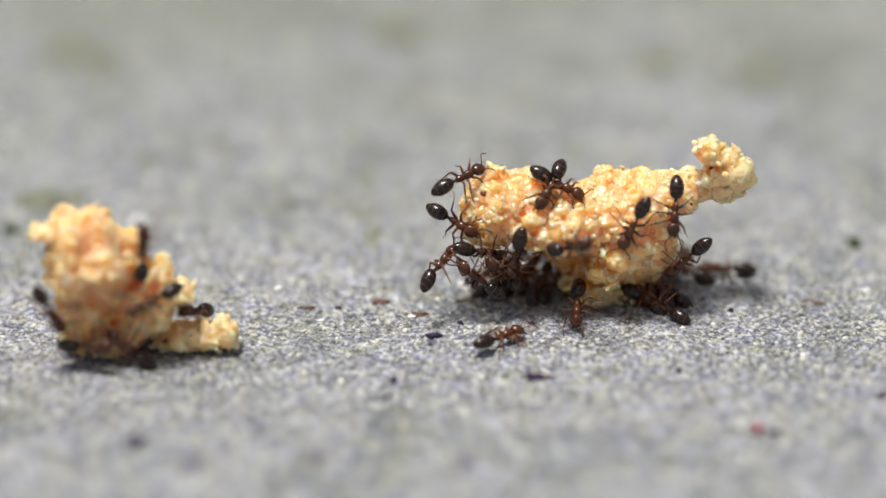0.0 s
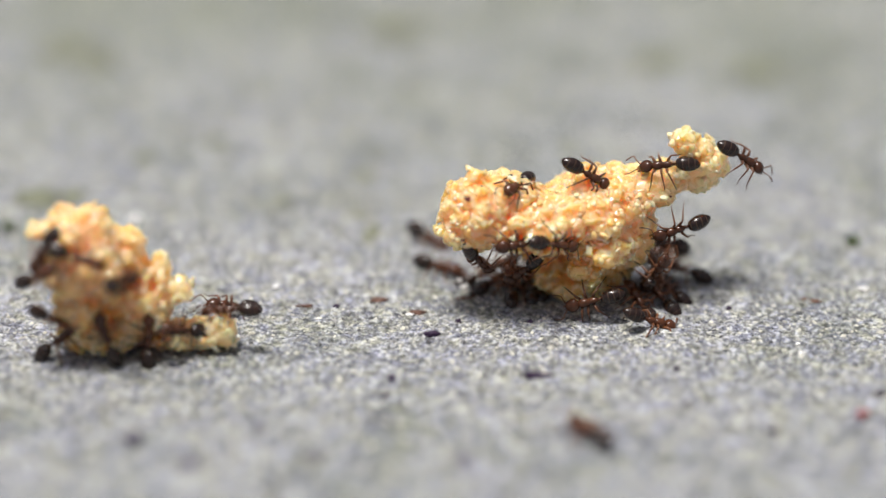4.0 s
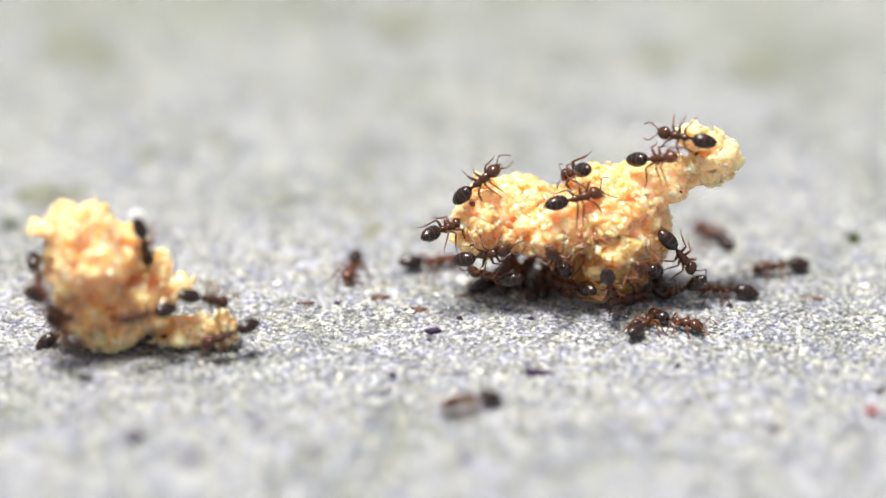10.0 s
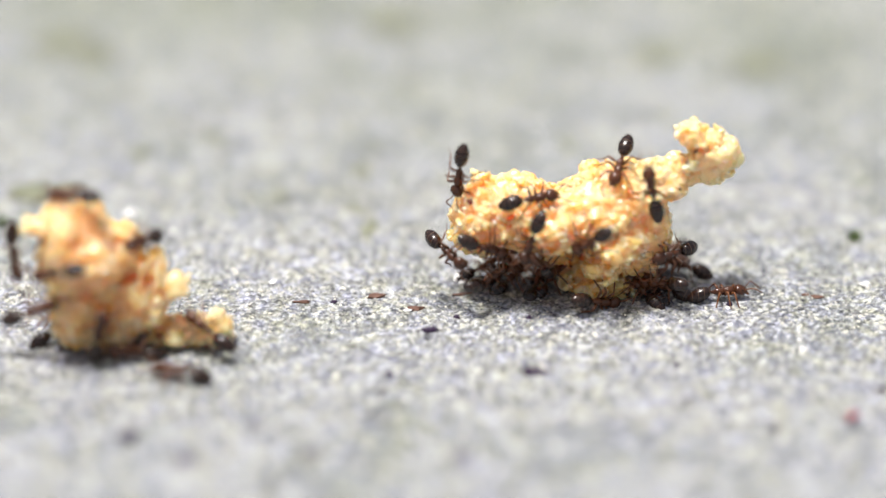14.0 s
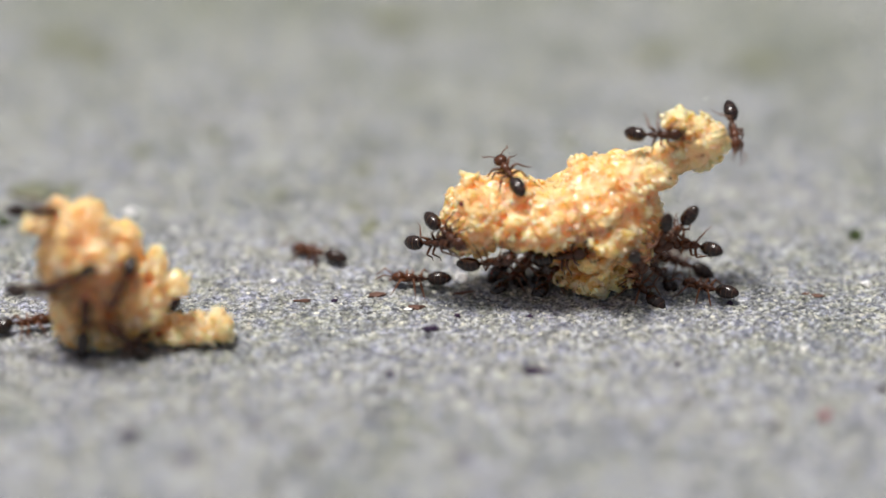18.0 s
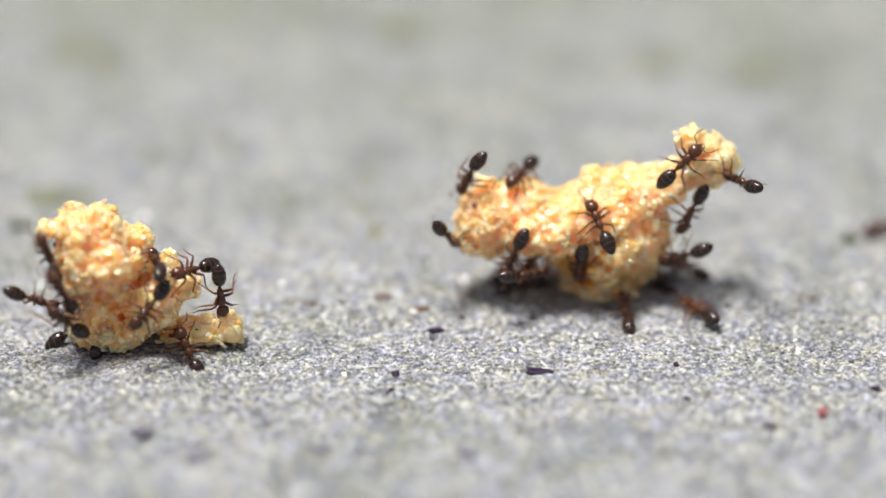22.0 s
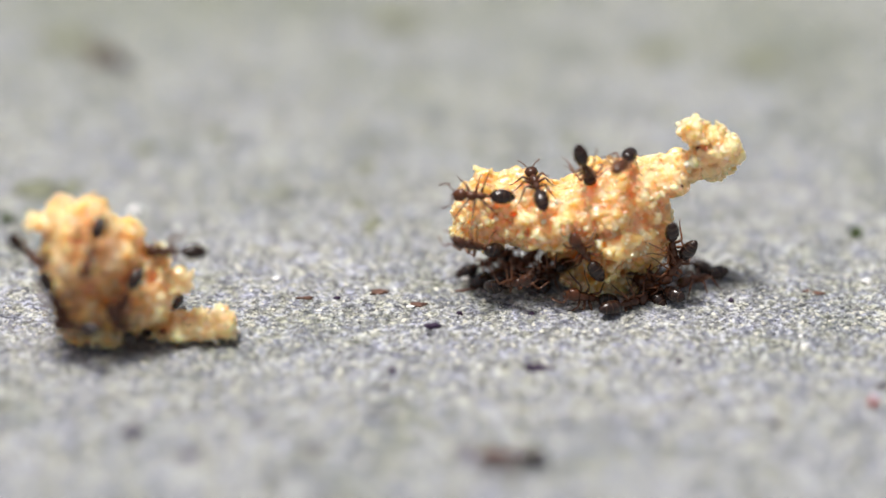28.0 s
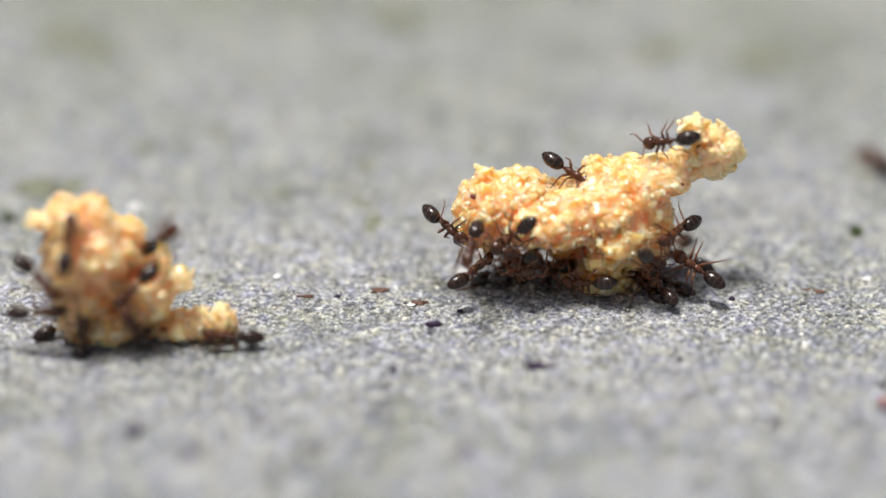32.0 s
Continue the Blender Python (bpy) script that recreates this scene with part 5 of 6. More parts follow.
    walk(ants[21], crawl(
        (0, -17.76, -5.16, 3.19, 130, 66, 17), (1, -17.88, -5.32, 4.18, 129, 44, 18), (2, -18.41, -4.51, 3.77, 149, 47, 31), (3, -17.89, -5.44, 3.05, 133, 48, 27),
        (6, -17.62, -5.39, 1.88, 115, 26, 23), (7, -17.00, -0.90, 0.45, 0, 0, -118), (8, -17.00, -0.90, 0.45, 0, 0, -118), (9, -17.00, -0.90, 0.45, 0, 0, -118),
        (10, -17.00, -0.90, 0.45, 0, 0, -118), (11, -17.00, -0.90, 0.45, 0, 0, -118), (12, -20.28, 1.39, 0.50, 0, 0, -13), (13, -17.00, -0.90, 0.45, 0, 0, -118),
        (14, -17.00, -0.90, 0.45, 0, 0, -118), (17, -17.00, -0.90, 0.45, 0, 0, -118), (18, -17.00, -0.90, 0.45, 0, 0, -118), (19, -17.00, -0.90, 0.45, 0, 0, -118),
        (20, -17.00, -0.90, 0.45, 0, 0, -118), (21, -17.00, -0.90, 0.45, 0, 0, -118), (22, -17.00, -0.90, 0.45, 0, 0, -118), (23, -17.00, -0.90, 0.45, 0, 0, -118),
        (24, -17.00, -0.90, 0.45, 0, 0, -118), (25, -17.00, -0.90, 0.45, 0, 0, -118), (28, -15.59, -4.90, 5.70, -24, 47, -112), (29, -18.50, -3.36, 7.23, 38, -16, -33),
        (30, -13.69, -3.02, 5.95, 29, 65, -9), (31, -16.43, -3.79, 7.41, -15, 9, -135), (32, -18.21, -4.56, 3.92, 80, 33, -33),
    ))
    walk(ants[22], crawl(
        (0, -14.21, -4.91, 0.87, 95, -138, -6), (1, -14.55, -4.90, 1.81, 110, -123, 3), (2, -15.25, -5.03, 0.65, 88, -162, 10), (3, -17.01, -5.06, 1.24, 103, -38, -12),
        (6, -17.44, -3.05, 0.50, 0, -11, 22), (7, -17.44, -3.05, 0.50, 0, -11, 22), (8, -17.44, -3.05, 0.50, 0, -11, 22), (9, -17.44, -3.05, 0.50, 0, -11, 22),
        (10, -17.44, -3.05, 0.50, 0, -11, 22), (11, -17.44, -3.05, 0.50, 0, -11, 22), (12, -18.94, -2.40, 0.50, 0, 0, 26), (13, -17.44, -3.05, 0.50, 0, -11, 22),
        (14, -17.44, -3.05, 0.50, 0, -11, 22), (17, -17.44, -3.05, 0.50, 0, -11, 22), (18, -19.24, -2.19, 0.50, 0, 0, 16), (19, -18.33, -4.06, 0.50, 0, 0, 15),
        (20, -17.44, -3.05, 0.50, 0, -11, 22), (21, -17.44, -3.05, 0.50, 0, -11, 22), (22, -17.44, -3.05, 0.50, 0, -11, 22), (23, -19.58, 0.68, 0.50, 0, 0, 27),
        (24, -15.60, -0.50, 0.45, 0, 0, -128), (25, -15.60, -0.50, 0.45, 0, 0, -128), (28, -15.60, -0.50, 0.45, 0, 0, -128), (29, -15.60, -0.50, 0.45, 0, 0, -128),
        (30, -15.60, -0.50, 0.45, 0, 0, -128), (31, -15.60, -0.50, 0.45, 0, 0, -128), (32, -15.60, -0.50, 0.45, 0, 0, -128),
    ))
    walk(ants[23], crawl(
        (0, -16.28, -5.05, 1.26, 114, -11, -21), (1, -18.34, -5.08, 2.06, 52, -17, 9), (2, -17.65, -5.07, 2.27, 61, -121, -1), (3, -18.18, -5.00, 3.91, 106, -25, -30),
        (6, -18.65, -4.09, 6.28, 87, -54, -38), (7, -18.11, -4.38, 2.96, 89, -79, -45), (8, -18.45, -4.59, 3.64, 3, 130, -137), (9, -18.04, -5.13, 3.69, 93, 39, -41),
        (10, -17.77, -5.25, 3.22, 120, 45, 12), (11, -18.49, -4.68, 3.47, 164, 49, 32), (12, -18.08, -4.54, 3.73, 101, -3, -38), (13, -16.83, -4.98, 6.16, -64, 3, 175),
        (14, -16.30, -3.17, 7.54, -17, 11, 149), (17, -15.88, -3.88, 7.29, -43, -30, -174), (18, -18.07, -4.41, 7.35, 54, 18, 37), (19, -14.10, -3.27, 6.31, -36, -48, -166),
        (20, -17.42, -5.26, 2.47, 85, -131, 0), (21, -18.21, -5.04, 2.59, 51, -10, 5), (22, -18.99, -4.87, 3.35, 145, 28, 20), (23, -18.46, -4.70, 1.92, 66, -28, -4),
        (24, -17.44, -3.05, 0.50, 0, -11, 22), (25, -17.44, -3.05, 0.50, 0, -11, 22), (28, -16.47, -5.52, 2.01, -96, 13, 142), (29, -18.97, -3.11, 0.50, 0, 0, 56),
        (30, -20.19, 2.52, 0.50, 0, 0, -39), (31, -19.21, -2.14, 0.50, 0, 0, 23), (32, -17.44, -3.05, 0.50, 0, -11, 22),
    ))
    walk(ants[24], crawl(
        (0, 2.40, 2.40, 0.50, 0, -19, 27), (1, -0.42, 1.60, 0.50, 0, 0, 50), (2, -1.85, -0.41, 0.50, 0, 0, -46), (3, -10.55, -3.06, 2.03, -5, 13, 178),
        (6, -8.67, -3.85, 0.50, 0, 0, 154), (7, -10.10, -4.38, 0.63, -44, -37, 157), (8, -16.51, -5.25, 5.93, -67, -10, 149), (9, -18.31, -3.87, 6.91, 48, -12, -44),
        (10, -18.30, -4.29, 4.21, 61, 22, -71), (11, -17.63, -5.58, 4.11, 27, -126, 38), (12, -15.95, -5.39, 1.81, 38, -115, 34), (13, -16.17, -4.90, 0.71, 56, -122, 27),
        (14, -13.69, -4.74, 0.45, 70, -164, 18), (17, -14.20, -0.60, 0.45, 0, 0, -102), (18, -14.20, -0.60, 0.45, 0, 0, -102), (19, -14.20, -0.60, 0.45, 0, 0, -102),
        (20, -14.20, -0.60, 0.45, 0, 0, -102), (21, -14.20, -0.60, 0.45, 0, 0, -102), (22, -14.20, -0.60, 0.45, 0, 0, -102), (23, -14.20, -0.60, 0.45, 0, 0, -102),
        (24, -14.20, -0.60, 0.45, 0, 0, -102), (25, -14.20, -0.60, 0.45, 0, 0, -102), (28, -14.20, -0.60, 0.45, 0, 0, -102), (29, -14.20, -0.60, 0.45, 0, 0, -102),
        (30, -14.20, -0.60, 0.45, 0, 0, -102), (31, -14.20, -0.60, 0.45, 0, 0, -102), (32, -14.20, -0.60, 0.45, 0, 0, -102),
    ))
    walk(ants[25], crawl(
        (0, 3.20, 2.20, 0.50, 0, -27, 40), (1, 3.20, 2.20, 0.50, 0, -27, 40), (2, 3.20, 2.20, 0.50, 0, -27, 40), (3, 3.20, 2.20, 0.50, 0, -27, 40),
        (6, 2.95, 0.98, 0.50, 0, 0, -170), (7, 5.68, 2.10, 5.76, 51, 38, -125), (8, 6.69, 1.30, 6.50, -16, 22, -141), (9, 10.03, 0.68, 6.38, 49, 44, -12),
        (10, 9.50, 1.08, 7.38, 40, -21, -37), (11, 8.81, 0.98, 6.52, -16, 18, -65), (12, 8.40, 0.65, 6.23, 54, 41, -28), (13, 9.33, 0.77, 6.73, 46, 4, -48),
        (14, 9.56, 0.14, 5.92, 91, -102, 2), (17, 11.21, -0.07, 2.31, -102, -1, 138), (18, 11.62, 0.80, 2.88, -107, 6, 148), (19, 10.17, 0.78, 1.16, 89, -135, 18),
        (20, 9.60, 2.60, 0.90, 0, -52, 162), (21, 9.60, 2.60, 0.90, 0, -52, 162), (22, 9.60, 2.60, 0.90, 0, -52, 162), (23, 9.80, 0.02, 2.35, 67, -131, 67),
        (24, 9.85, 1.11, 0.69, 96, -136, 31), (25, 9.46, 0.47, 1.47, 36, -127, 62), (28, 9.94, 0.56, 0.64, -69, -2, 142), (29, 10.40, 1.30, 0.50, 0, -19, 159),
        (30, 10.40, 1.30, 0.50, 0, -19, 159), (31, 11.05, 0.26, 0.45, -114, -2, 145), (32, 9.88, 0.20, 0.90, 43, -170, -56),
    ))
    walk(ants[26], crawl(
        (0, 3.40, 3.60, 1.30, 0, -48, 16), (1, 3.40, 3.60, 1.30, 0, -48, 16), (2, 3.40, 3.60, 1.30, 0, -48, 16), (3, 3.40, 3.60, 1.30, 0, -48, 16),
        (6, 3.40, 3.60, 1.30, 0, -48, 16), (7, 3.40, 3.60, 1.30, 0, -48, 16), (8, 3.40, 3.60, 1.30, 0, -48, 16), (9, 3.40, 3.60, 1.30, 0, -48, 16),
        (10, 3.40, 3.60, 1.30, 0, -48, 16), (11, 4.32, 1.56, 5.96, 2, 16, -77), (12, 4.18, 2.10, 6.04, -7, 13, -78), (13, 4.56, 2.34, 6.00, -38, 20, -103),
        (14, 3.95, 0.51, 5.48, 40, -3, 15), (17, 3.40, 3.60, 1.30, 0, -48, 16), (18, 3.40, 3.60, 1.30, 0, -48, 16), (19, 3.40, 3.60, 1.30, 0, -48, 16),
        (20, 3.40, 3.60, 1.30, 0, -48, 16), (21, 3.40, 3.60, 1.30, 0, -48, 16), (22, 3.40, 3.60, 1.30, 0, -48, 16), (23, 3.40, 3.60, 1.30, 0, -48, 16),
        (24, 3.40, 3.60, 1.30, 0, -48, 16), (25, 3.40, 3.60, 1.30, 0, -48, 16), (28, 3.40, 3.60, 1.30, 0, -48, 16), (29, 3.40, 3.60, 1.30, 0, -48, 16),
        (30, 3.40, 3.60, 1.30, 0, -48, 16), (31, 3.40, 3.60, 1.30, 0, -48, 16), (32, 3.40, 3.60, 1.30, 0, -48, 16),
    ))
    walk(ants[27], crawl(
        (0, 4.40, 1.90, 0.50, 0, -28, 67), (1, 4.40, 1.90, 0.50, 0, -28, 67), (2, 4.40, 1.90, 0.50, 0, -28, 67), (3, 4.40, 1.90, 0.50, 0, -28, 67),
        (6, 4.40, 1.90, 0.50, 0, -28, 67), (7, 4.40, 1.90, 0.50, 0, -28, 67), (8, 4.40, 1.90, 0.50, 0, -28, 67), (9, 4.40, 1.90, 0.50, 0, -28, 67),
        (10, 4.40, 1.90, 0.50, 0, -28, 67), (11, 4.40, 1.90, 0.50, 0, -28, 67), (12, 4.40, 1.90, 0.50, 0, -28, 67), (13, 4.40, 1.90, 0.50, 0, -28, 67),
        (14, 4.40, 1.90, 0.50, 0, -28, 67), (17, 4.40, 1.90, 0.50, 0, -28, 67), (18, 3.06, 1.44, 6.18, -21, -15, 115), (19, -3.16, -12.47, 0.50, 0, 0, 133),
        (20, -16.64, -5.69, 0.75, -59, -14, 101), (21, -11.67, 2.43, 0.50, 0, 0, 148), (22, -11.85, -4.89, 0.45, -30, -45, 128), (23, -8.65, -4.09, 1.14, -35, -7, 177),
        (24, -1.37, -15.92, 0.50, 0, 0, 167), (25, 3.80, -9.35, 0.50, 0, 0, -154), (28, 2.84, -14.05, 0.50, 0, 0, -180), (29, 16.48, -11.23, 0.50, 0, 0, 99),
        (30, 18.51, -7.88, 0.50, 0, 0, 126), (31, 7.34, -3.56, 0.50, 0, 0, 65), (32, 6.58, -0.01, 1.16, -96, 13, 155),
    ))
    walk(ants[28], crawl(
        (0, 1.80, 3.00, 0.60, 0, -29, 6), (1, -1.03, 3.47, 0.50, 0, 0, 0), (2, 0.19, 2.91, 0.50, 0, 0, -18), (3, 0.05, 4.31, 0.50, 0, 0, -41),
        (6, -1.00, 3.21, 0.50, 0, 0, -23), (7, -0.25, 0.62, 2.76, 89, -22, -12), (8, 0.10, 0.19, 2.60, 99, -3, -39), (9, 0.28, 0.58, 2.91, 96, 3, -39),
        (10, -0.10, 0.42, 4.09, 25, 8, 50), (11, 2.18, 2.22, 6.62, 39, 30, 21), (12, 0.83, 3.01, 6.21, -1, 66, 136), (13, 1.42, -0.12, 2.86, 62, -150, 38),
        (14, 0.12, 0.55, 2.85, 94, 15, -47), (17, 0.14, 0.06, 2.99, -27, -26, 68), (18, -0.70, 1.03, 2.90, 85, -17, -35), (19, 1.80, 3.00, 0.60, 0, -29, 6),
        (20, 1.80, 3.00, 0.60, 0, -29, 6), (21, -1.24, 5.87, 0.50, 0, 0, -25), (22, 3.55, 2.81, 6.03, -12, 6, -120), (23, 4.54, 1.57, 5.92, -19, 17, -78),
        (24, 4.41, 1.76, 5.98, -18, 26, -88), (25, 4.14, 1.23, 5.76, -20, -10, 150), (28, 4.20, 1.03, 5.65, -4, -15, 104), (29, 3.58, 1.79, 6.05, 2, 21, -27),
        (30, 7.75, -1.19, 3.62, 70, -50, 1), (31, 7.84, -0.68, 2.04, -16, 121, -82), (32, 9.47, -0.40, 2.56, 127, 36, 60),
    ))
    walk(ants[29], crawl(
        (0, 9.30, 0.90, 0.50, 0, -21, 130), (1, 9.30, 0.90, 0.50, 0, -21, 130), (2, 9.30, 0.90, 0.50, 0, -21, 130), (3, 9.30, 0.90, 0.50, 0, -21, 130),
        (6, 8.81, -1.23, 0.45, 117, -17, 100), (7, 7.58, -0.74, 0.45, -69, -22, 179), (8, 6.85, -1.18, 0.45, 84, -121, -29), (9, 7.01, 0.01, 0.96, 53, -143, 10),
        (10, 6.04, 0.49, 1.04, -92, 13, 134), (11, 11.79, 0.46, 2.01, 47, 175, -26), (12, 10.17, 0.79, 1.36, 98, -148, 22), (13, 10.02, 0.64, 2.02, 3, -117, 136),
        (14, 10.18, 0.55, 1.14, 43, 162, -38), (17, 10.71, 0.59, 2.70, 30, 115, -34), (18, 10.80, 0.72, 3.81, 47, 121, -8), (19, 10.57, 0.61, 2.74, -82, -3, -140),
        (20, 10.80, -0.14, 3.43, 44, 147, -43), (21, 13.89, 0.94, 5.90, 16, 137, -38), (22, 11.47, 0.90, 4.96, 63, 116, 8), (23, 11.52, 1.24, 3.93, 42, 114, 2),
        (24, 11.44, 0.93, 3.76, 21, 133, -13), (25, 11.10, 0.54, 3.45, 56, 130, -9), (28, 10.75, 0.47, 2.04, 49, 121, -8), (29, 10.30, 0.64, 1.93, 122, -71, -17),
        (30, 10.14, 0.90, 1.16, 67, 161, -19), (31, 10.55, 0.63, 2.34, 39, 114, -32), (32, 10.75, 0.79, 3.48, -99, 5, -133),
    ))
    walk(ants[30], crawl(
        (0, 10.40, 1.30, 0.50, 0, -19, 159), (1, 12.24, 0.30, 0.50, 0, 0, 115), (2, 8.78, 0.28, 1.54, 63, -111, 41), (3, 9.60, 1.23, 1.77, 145, -45, -26),
        (6, 10.15, 0.30, 2.36, 64, -118, 49), (7, 10.31, 0.29, 0.85, 113, 2, -32), (8, 9.80, -0.91, 0.45, -111, -15, 132), (9, 10.11, -0.01, 0.45, -99, 1, 152),
        (10, 10.59, -1.78, 0.50, 0, 0, -28), (11, 7.83, -2.35, 0.50, 0, 0, -7), (12, 7.56, -0.82, 0.45, 41, -54, 70), (13, 7.33, -0.87, 0.50, 0, 0, 158),
        (14, 9.60, 2.60, 0.90, 0, -52, 162), (17, 9.60, 2.60, 0.90, 0, -52, 162), (18, 9.56, 1.85, 8.05, 87, -8, -16), (19, 7.37, 1.47, 6.70, 8, 4, 48),
        (20, 6.45, -0.78, 3.88, -26, -62, 88), (21, 2.44, -0.29, 5.16, 65, -30, 6), (22, 1.05, 1.48, 6.52, 99, 118, -38), (23, 2.59, 2.08, 6.14, -9, 17, -120),
        (24, 1.11, 1.50, 6.54, 99, 122, -45), (25, 0.00, 1.64, 3.83, 87, 42, -67), (28, 6.38, 0.80, 6.78, -27, 122, -119), (29, 6.56, 1.53, 6.91, 121, 109, -18),
        (30, 5.70, 0.96, 6.80, 112, 35, 36), (31, 9.32, 1.29, 7.40, -35, -11, -134), (32, 10.25, 1.65, 7.65, -79, 19, 155),
    ))
    walk(ants[31], crawl(
        (0, 9.60, 2.60, 0.90, 0, -52, 162), (1, 9.60, 2.60, 0.90, 0, -52, 162), (2, 9.60, 2.60, 0.90, 0, -52, 162), (3, 9.60, 2.60, 0.90, 0, -52, 162),
        (6, 9.60, 2.60, 0.90, 0, -52, 162), (7, 9.60, 2.60, 0.90, 0, -52, 162), (8, 9.60, 2.60, 0.90, 0, -52, 162), (9, 9.60, 2.60, 0.90, 0, -52, 162),
        (10, 9.60, 2.60, 0.90, 0, -52, 162), (11, 10.20, 0.32, 2.38, 152, -55, -35), (12, 9.70, 1.30, 0.60, 0, -30, 126), (13, 9.70, 1.30, 0.60, 0, -30, 126),
        (14, 9.70, 1.30, 0.60, 0, -30, 126), (17, 9.70, 1.30, 0.60, 0, -30, 126), (18, 10.06, 0.25, 3.76, -15, 115, -74), (19, 10.40, 1.30, 0.50, 0, -19, 159),
        (20, 10.40, 1.30, 0.50, 0, -19, 159), (21, 10.33, 0.80, 0.95, 69, 168, -23), (22, 7.12, -0.56, 4.82, -10, -41, 121), (23, 7.09, 0.08, 5.52, 55, 41, -28),
        (24, 4.64, 1.40, 0.45, 83, -17, -22), (25, 3.90, 2.60, 0.90, 0, -57, 39), (28, 3.90, 2.60, 0.90, 0, -57, 39), (29, 3.90, 2.60, 0.90, 0, -57, 39),
        (30, 3.90, 2.60, 0.90, 0, -57, 39), (31, 3.90, 2.60, 0.90, 0, -57, 39), (32, 3.90, 2.60, 0.90, 0, -57, 39),
    ))
    walk(ants[32], crawl(
        (0, 3.00, 3.00, 1.00, 0, -49, 21), (1, 3.00, 3.00, 1.00, 0, -49, 21), (2, 1.90, 1.10, 2.59, 134, -25, -24), (3, 2.61, -2.22, 4.78, 44, -138, 65),
        (6, 4.25, -0.90, 3.52, -20, 113, -129), (7, 1.32, 0.88, 6.66, 31, 109, -97), (8, 1.49, 1.74, 6.79, 41, 28, 25), (9, 1.00, 2.00, 6.01, 13, 3, -49),
        (10, 1.42, 1.14, 6.03, 48, -41, 0), (11, 0.90, 1.56, 5.81, 24, -7, -55), (12, -0.05, 1.86, 5.32, 68, 6, -32), (13, 2.57, 0.23, 5.32, -45, 9, -175),
        (14, 0.78, 1.52, 6.38, 77, 99, -49), (17, 1.34, 1.44, 6.23, 21, 0, -77), (18, 0.05, 0.46, 3.80, 78, 15, -47), (19, -1.02, 1.32, 0.50, 0, 0, -88),
        (20, 2.40, 2.40, 0.50, 0, -19, 27), (21, 2.40, 2.40, 0.50, 0, -19, 27), (22, 3.10, -0.34, 3.25, 97, 114, -12), (23, 2.28, -0.35, 3.07, -95, -8, -155),
        (24, 2.83, -0.24, 3.30, 88, 136, -28), (25, 4.18, -0.05, 2.35, 35, -160, 72), (28, 4.81, 1.31, 1.28, 46, -175, 29), (29, 2.78, -0.92, 3.06, 83, 10, -57),
        (30, 3.88, -0.82, 3.42, 93, 118, -26), (31, 4.37, 2.24, 6.22, -27, 14, 178), (32, 1.21, -1.28, 3.94, 24, 21, -103),
    ))
    walk(ants[33], crawl(
        (0, 3.90, 2.60, 0.90, 0, -57, 39), (1, 3.90, 2.60, 0.90, 0, -57, 39), (2, 3.90, 2.60, 0.90, 0, -57, 39), (3, 3.90, 2.60, 0.90, 0, -57, 39),
        (6, 3.90, 2.60, 0.90, 0, -57, 39), (7, 3.90, 2.60, 0.90, 0, -57, 39), (8, 3.90, 2.60, 0.90, 0, -57, 39), (9, 3.90, 2.60, 0.90, 0, -57, 39),
        (10, 3.90, 2.60, 0.90, 0, -57, 39), (11, 3.81, -0.91, 3.77, 65, -5, -29), (12, 5.77, 0.54, 0.45, 81, -4, -26), (13, 6.38, -0.25, 1.93, 48, 22, -96),
        (14, 7.07, -0.16, 0.55, 86, 19, 29), (17, 5.35, -0.43, 0.50, 0, 0, 20), (18, 8.86, -0.66, 2.84, 119, 45, 67), (19, 9.70, 1.30, 0.60, 0, -30, 126),
        (20, 9.70, 1.30, 0.60, 0, -30, 126), (21, 10.22, 0.56, 6.24, -58, -21, 168), (22, 10.79, 0.66, 7.33, 54, -47, 6), (23, 9.08, 0.95, 6.42, -5, 43, -82),
        (24, 5.87, 2.10, 6.61, -33, 38, -176), (25, 7.45, -1.45, 2.67, 27, -113, 66), (28, 6.50, -0.40, 2.80, 86, -121, 8), (29, 10.00, 0.06, 4.38, 134, -102, -25),
        (30, 13.63, 1.39, 6.95, 82, -134, 43), (31, 11.39, 0.88, 3.25, 94, -98, 54), (32, 11.69, 0.19, 1.73, -57, -24, 152),
    ))
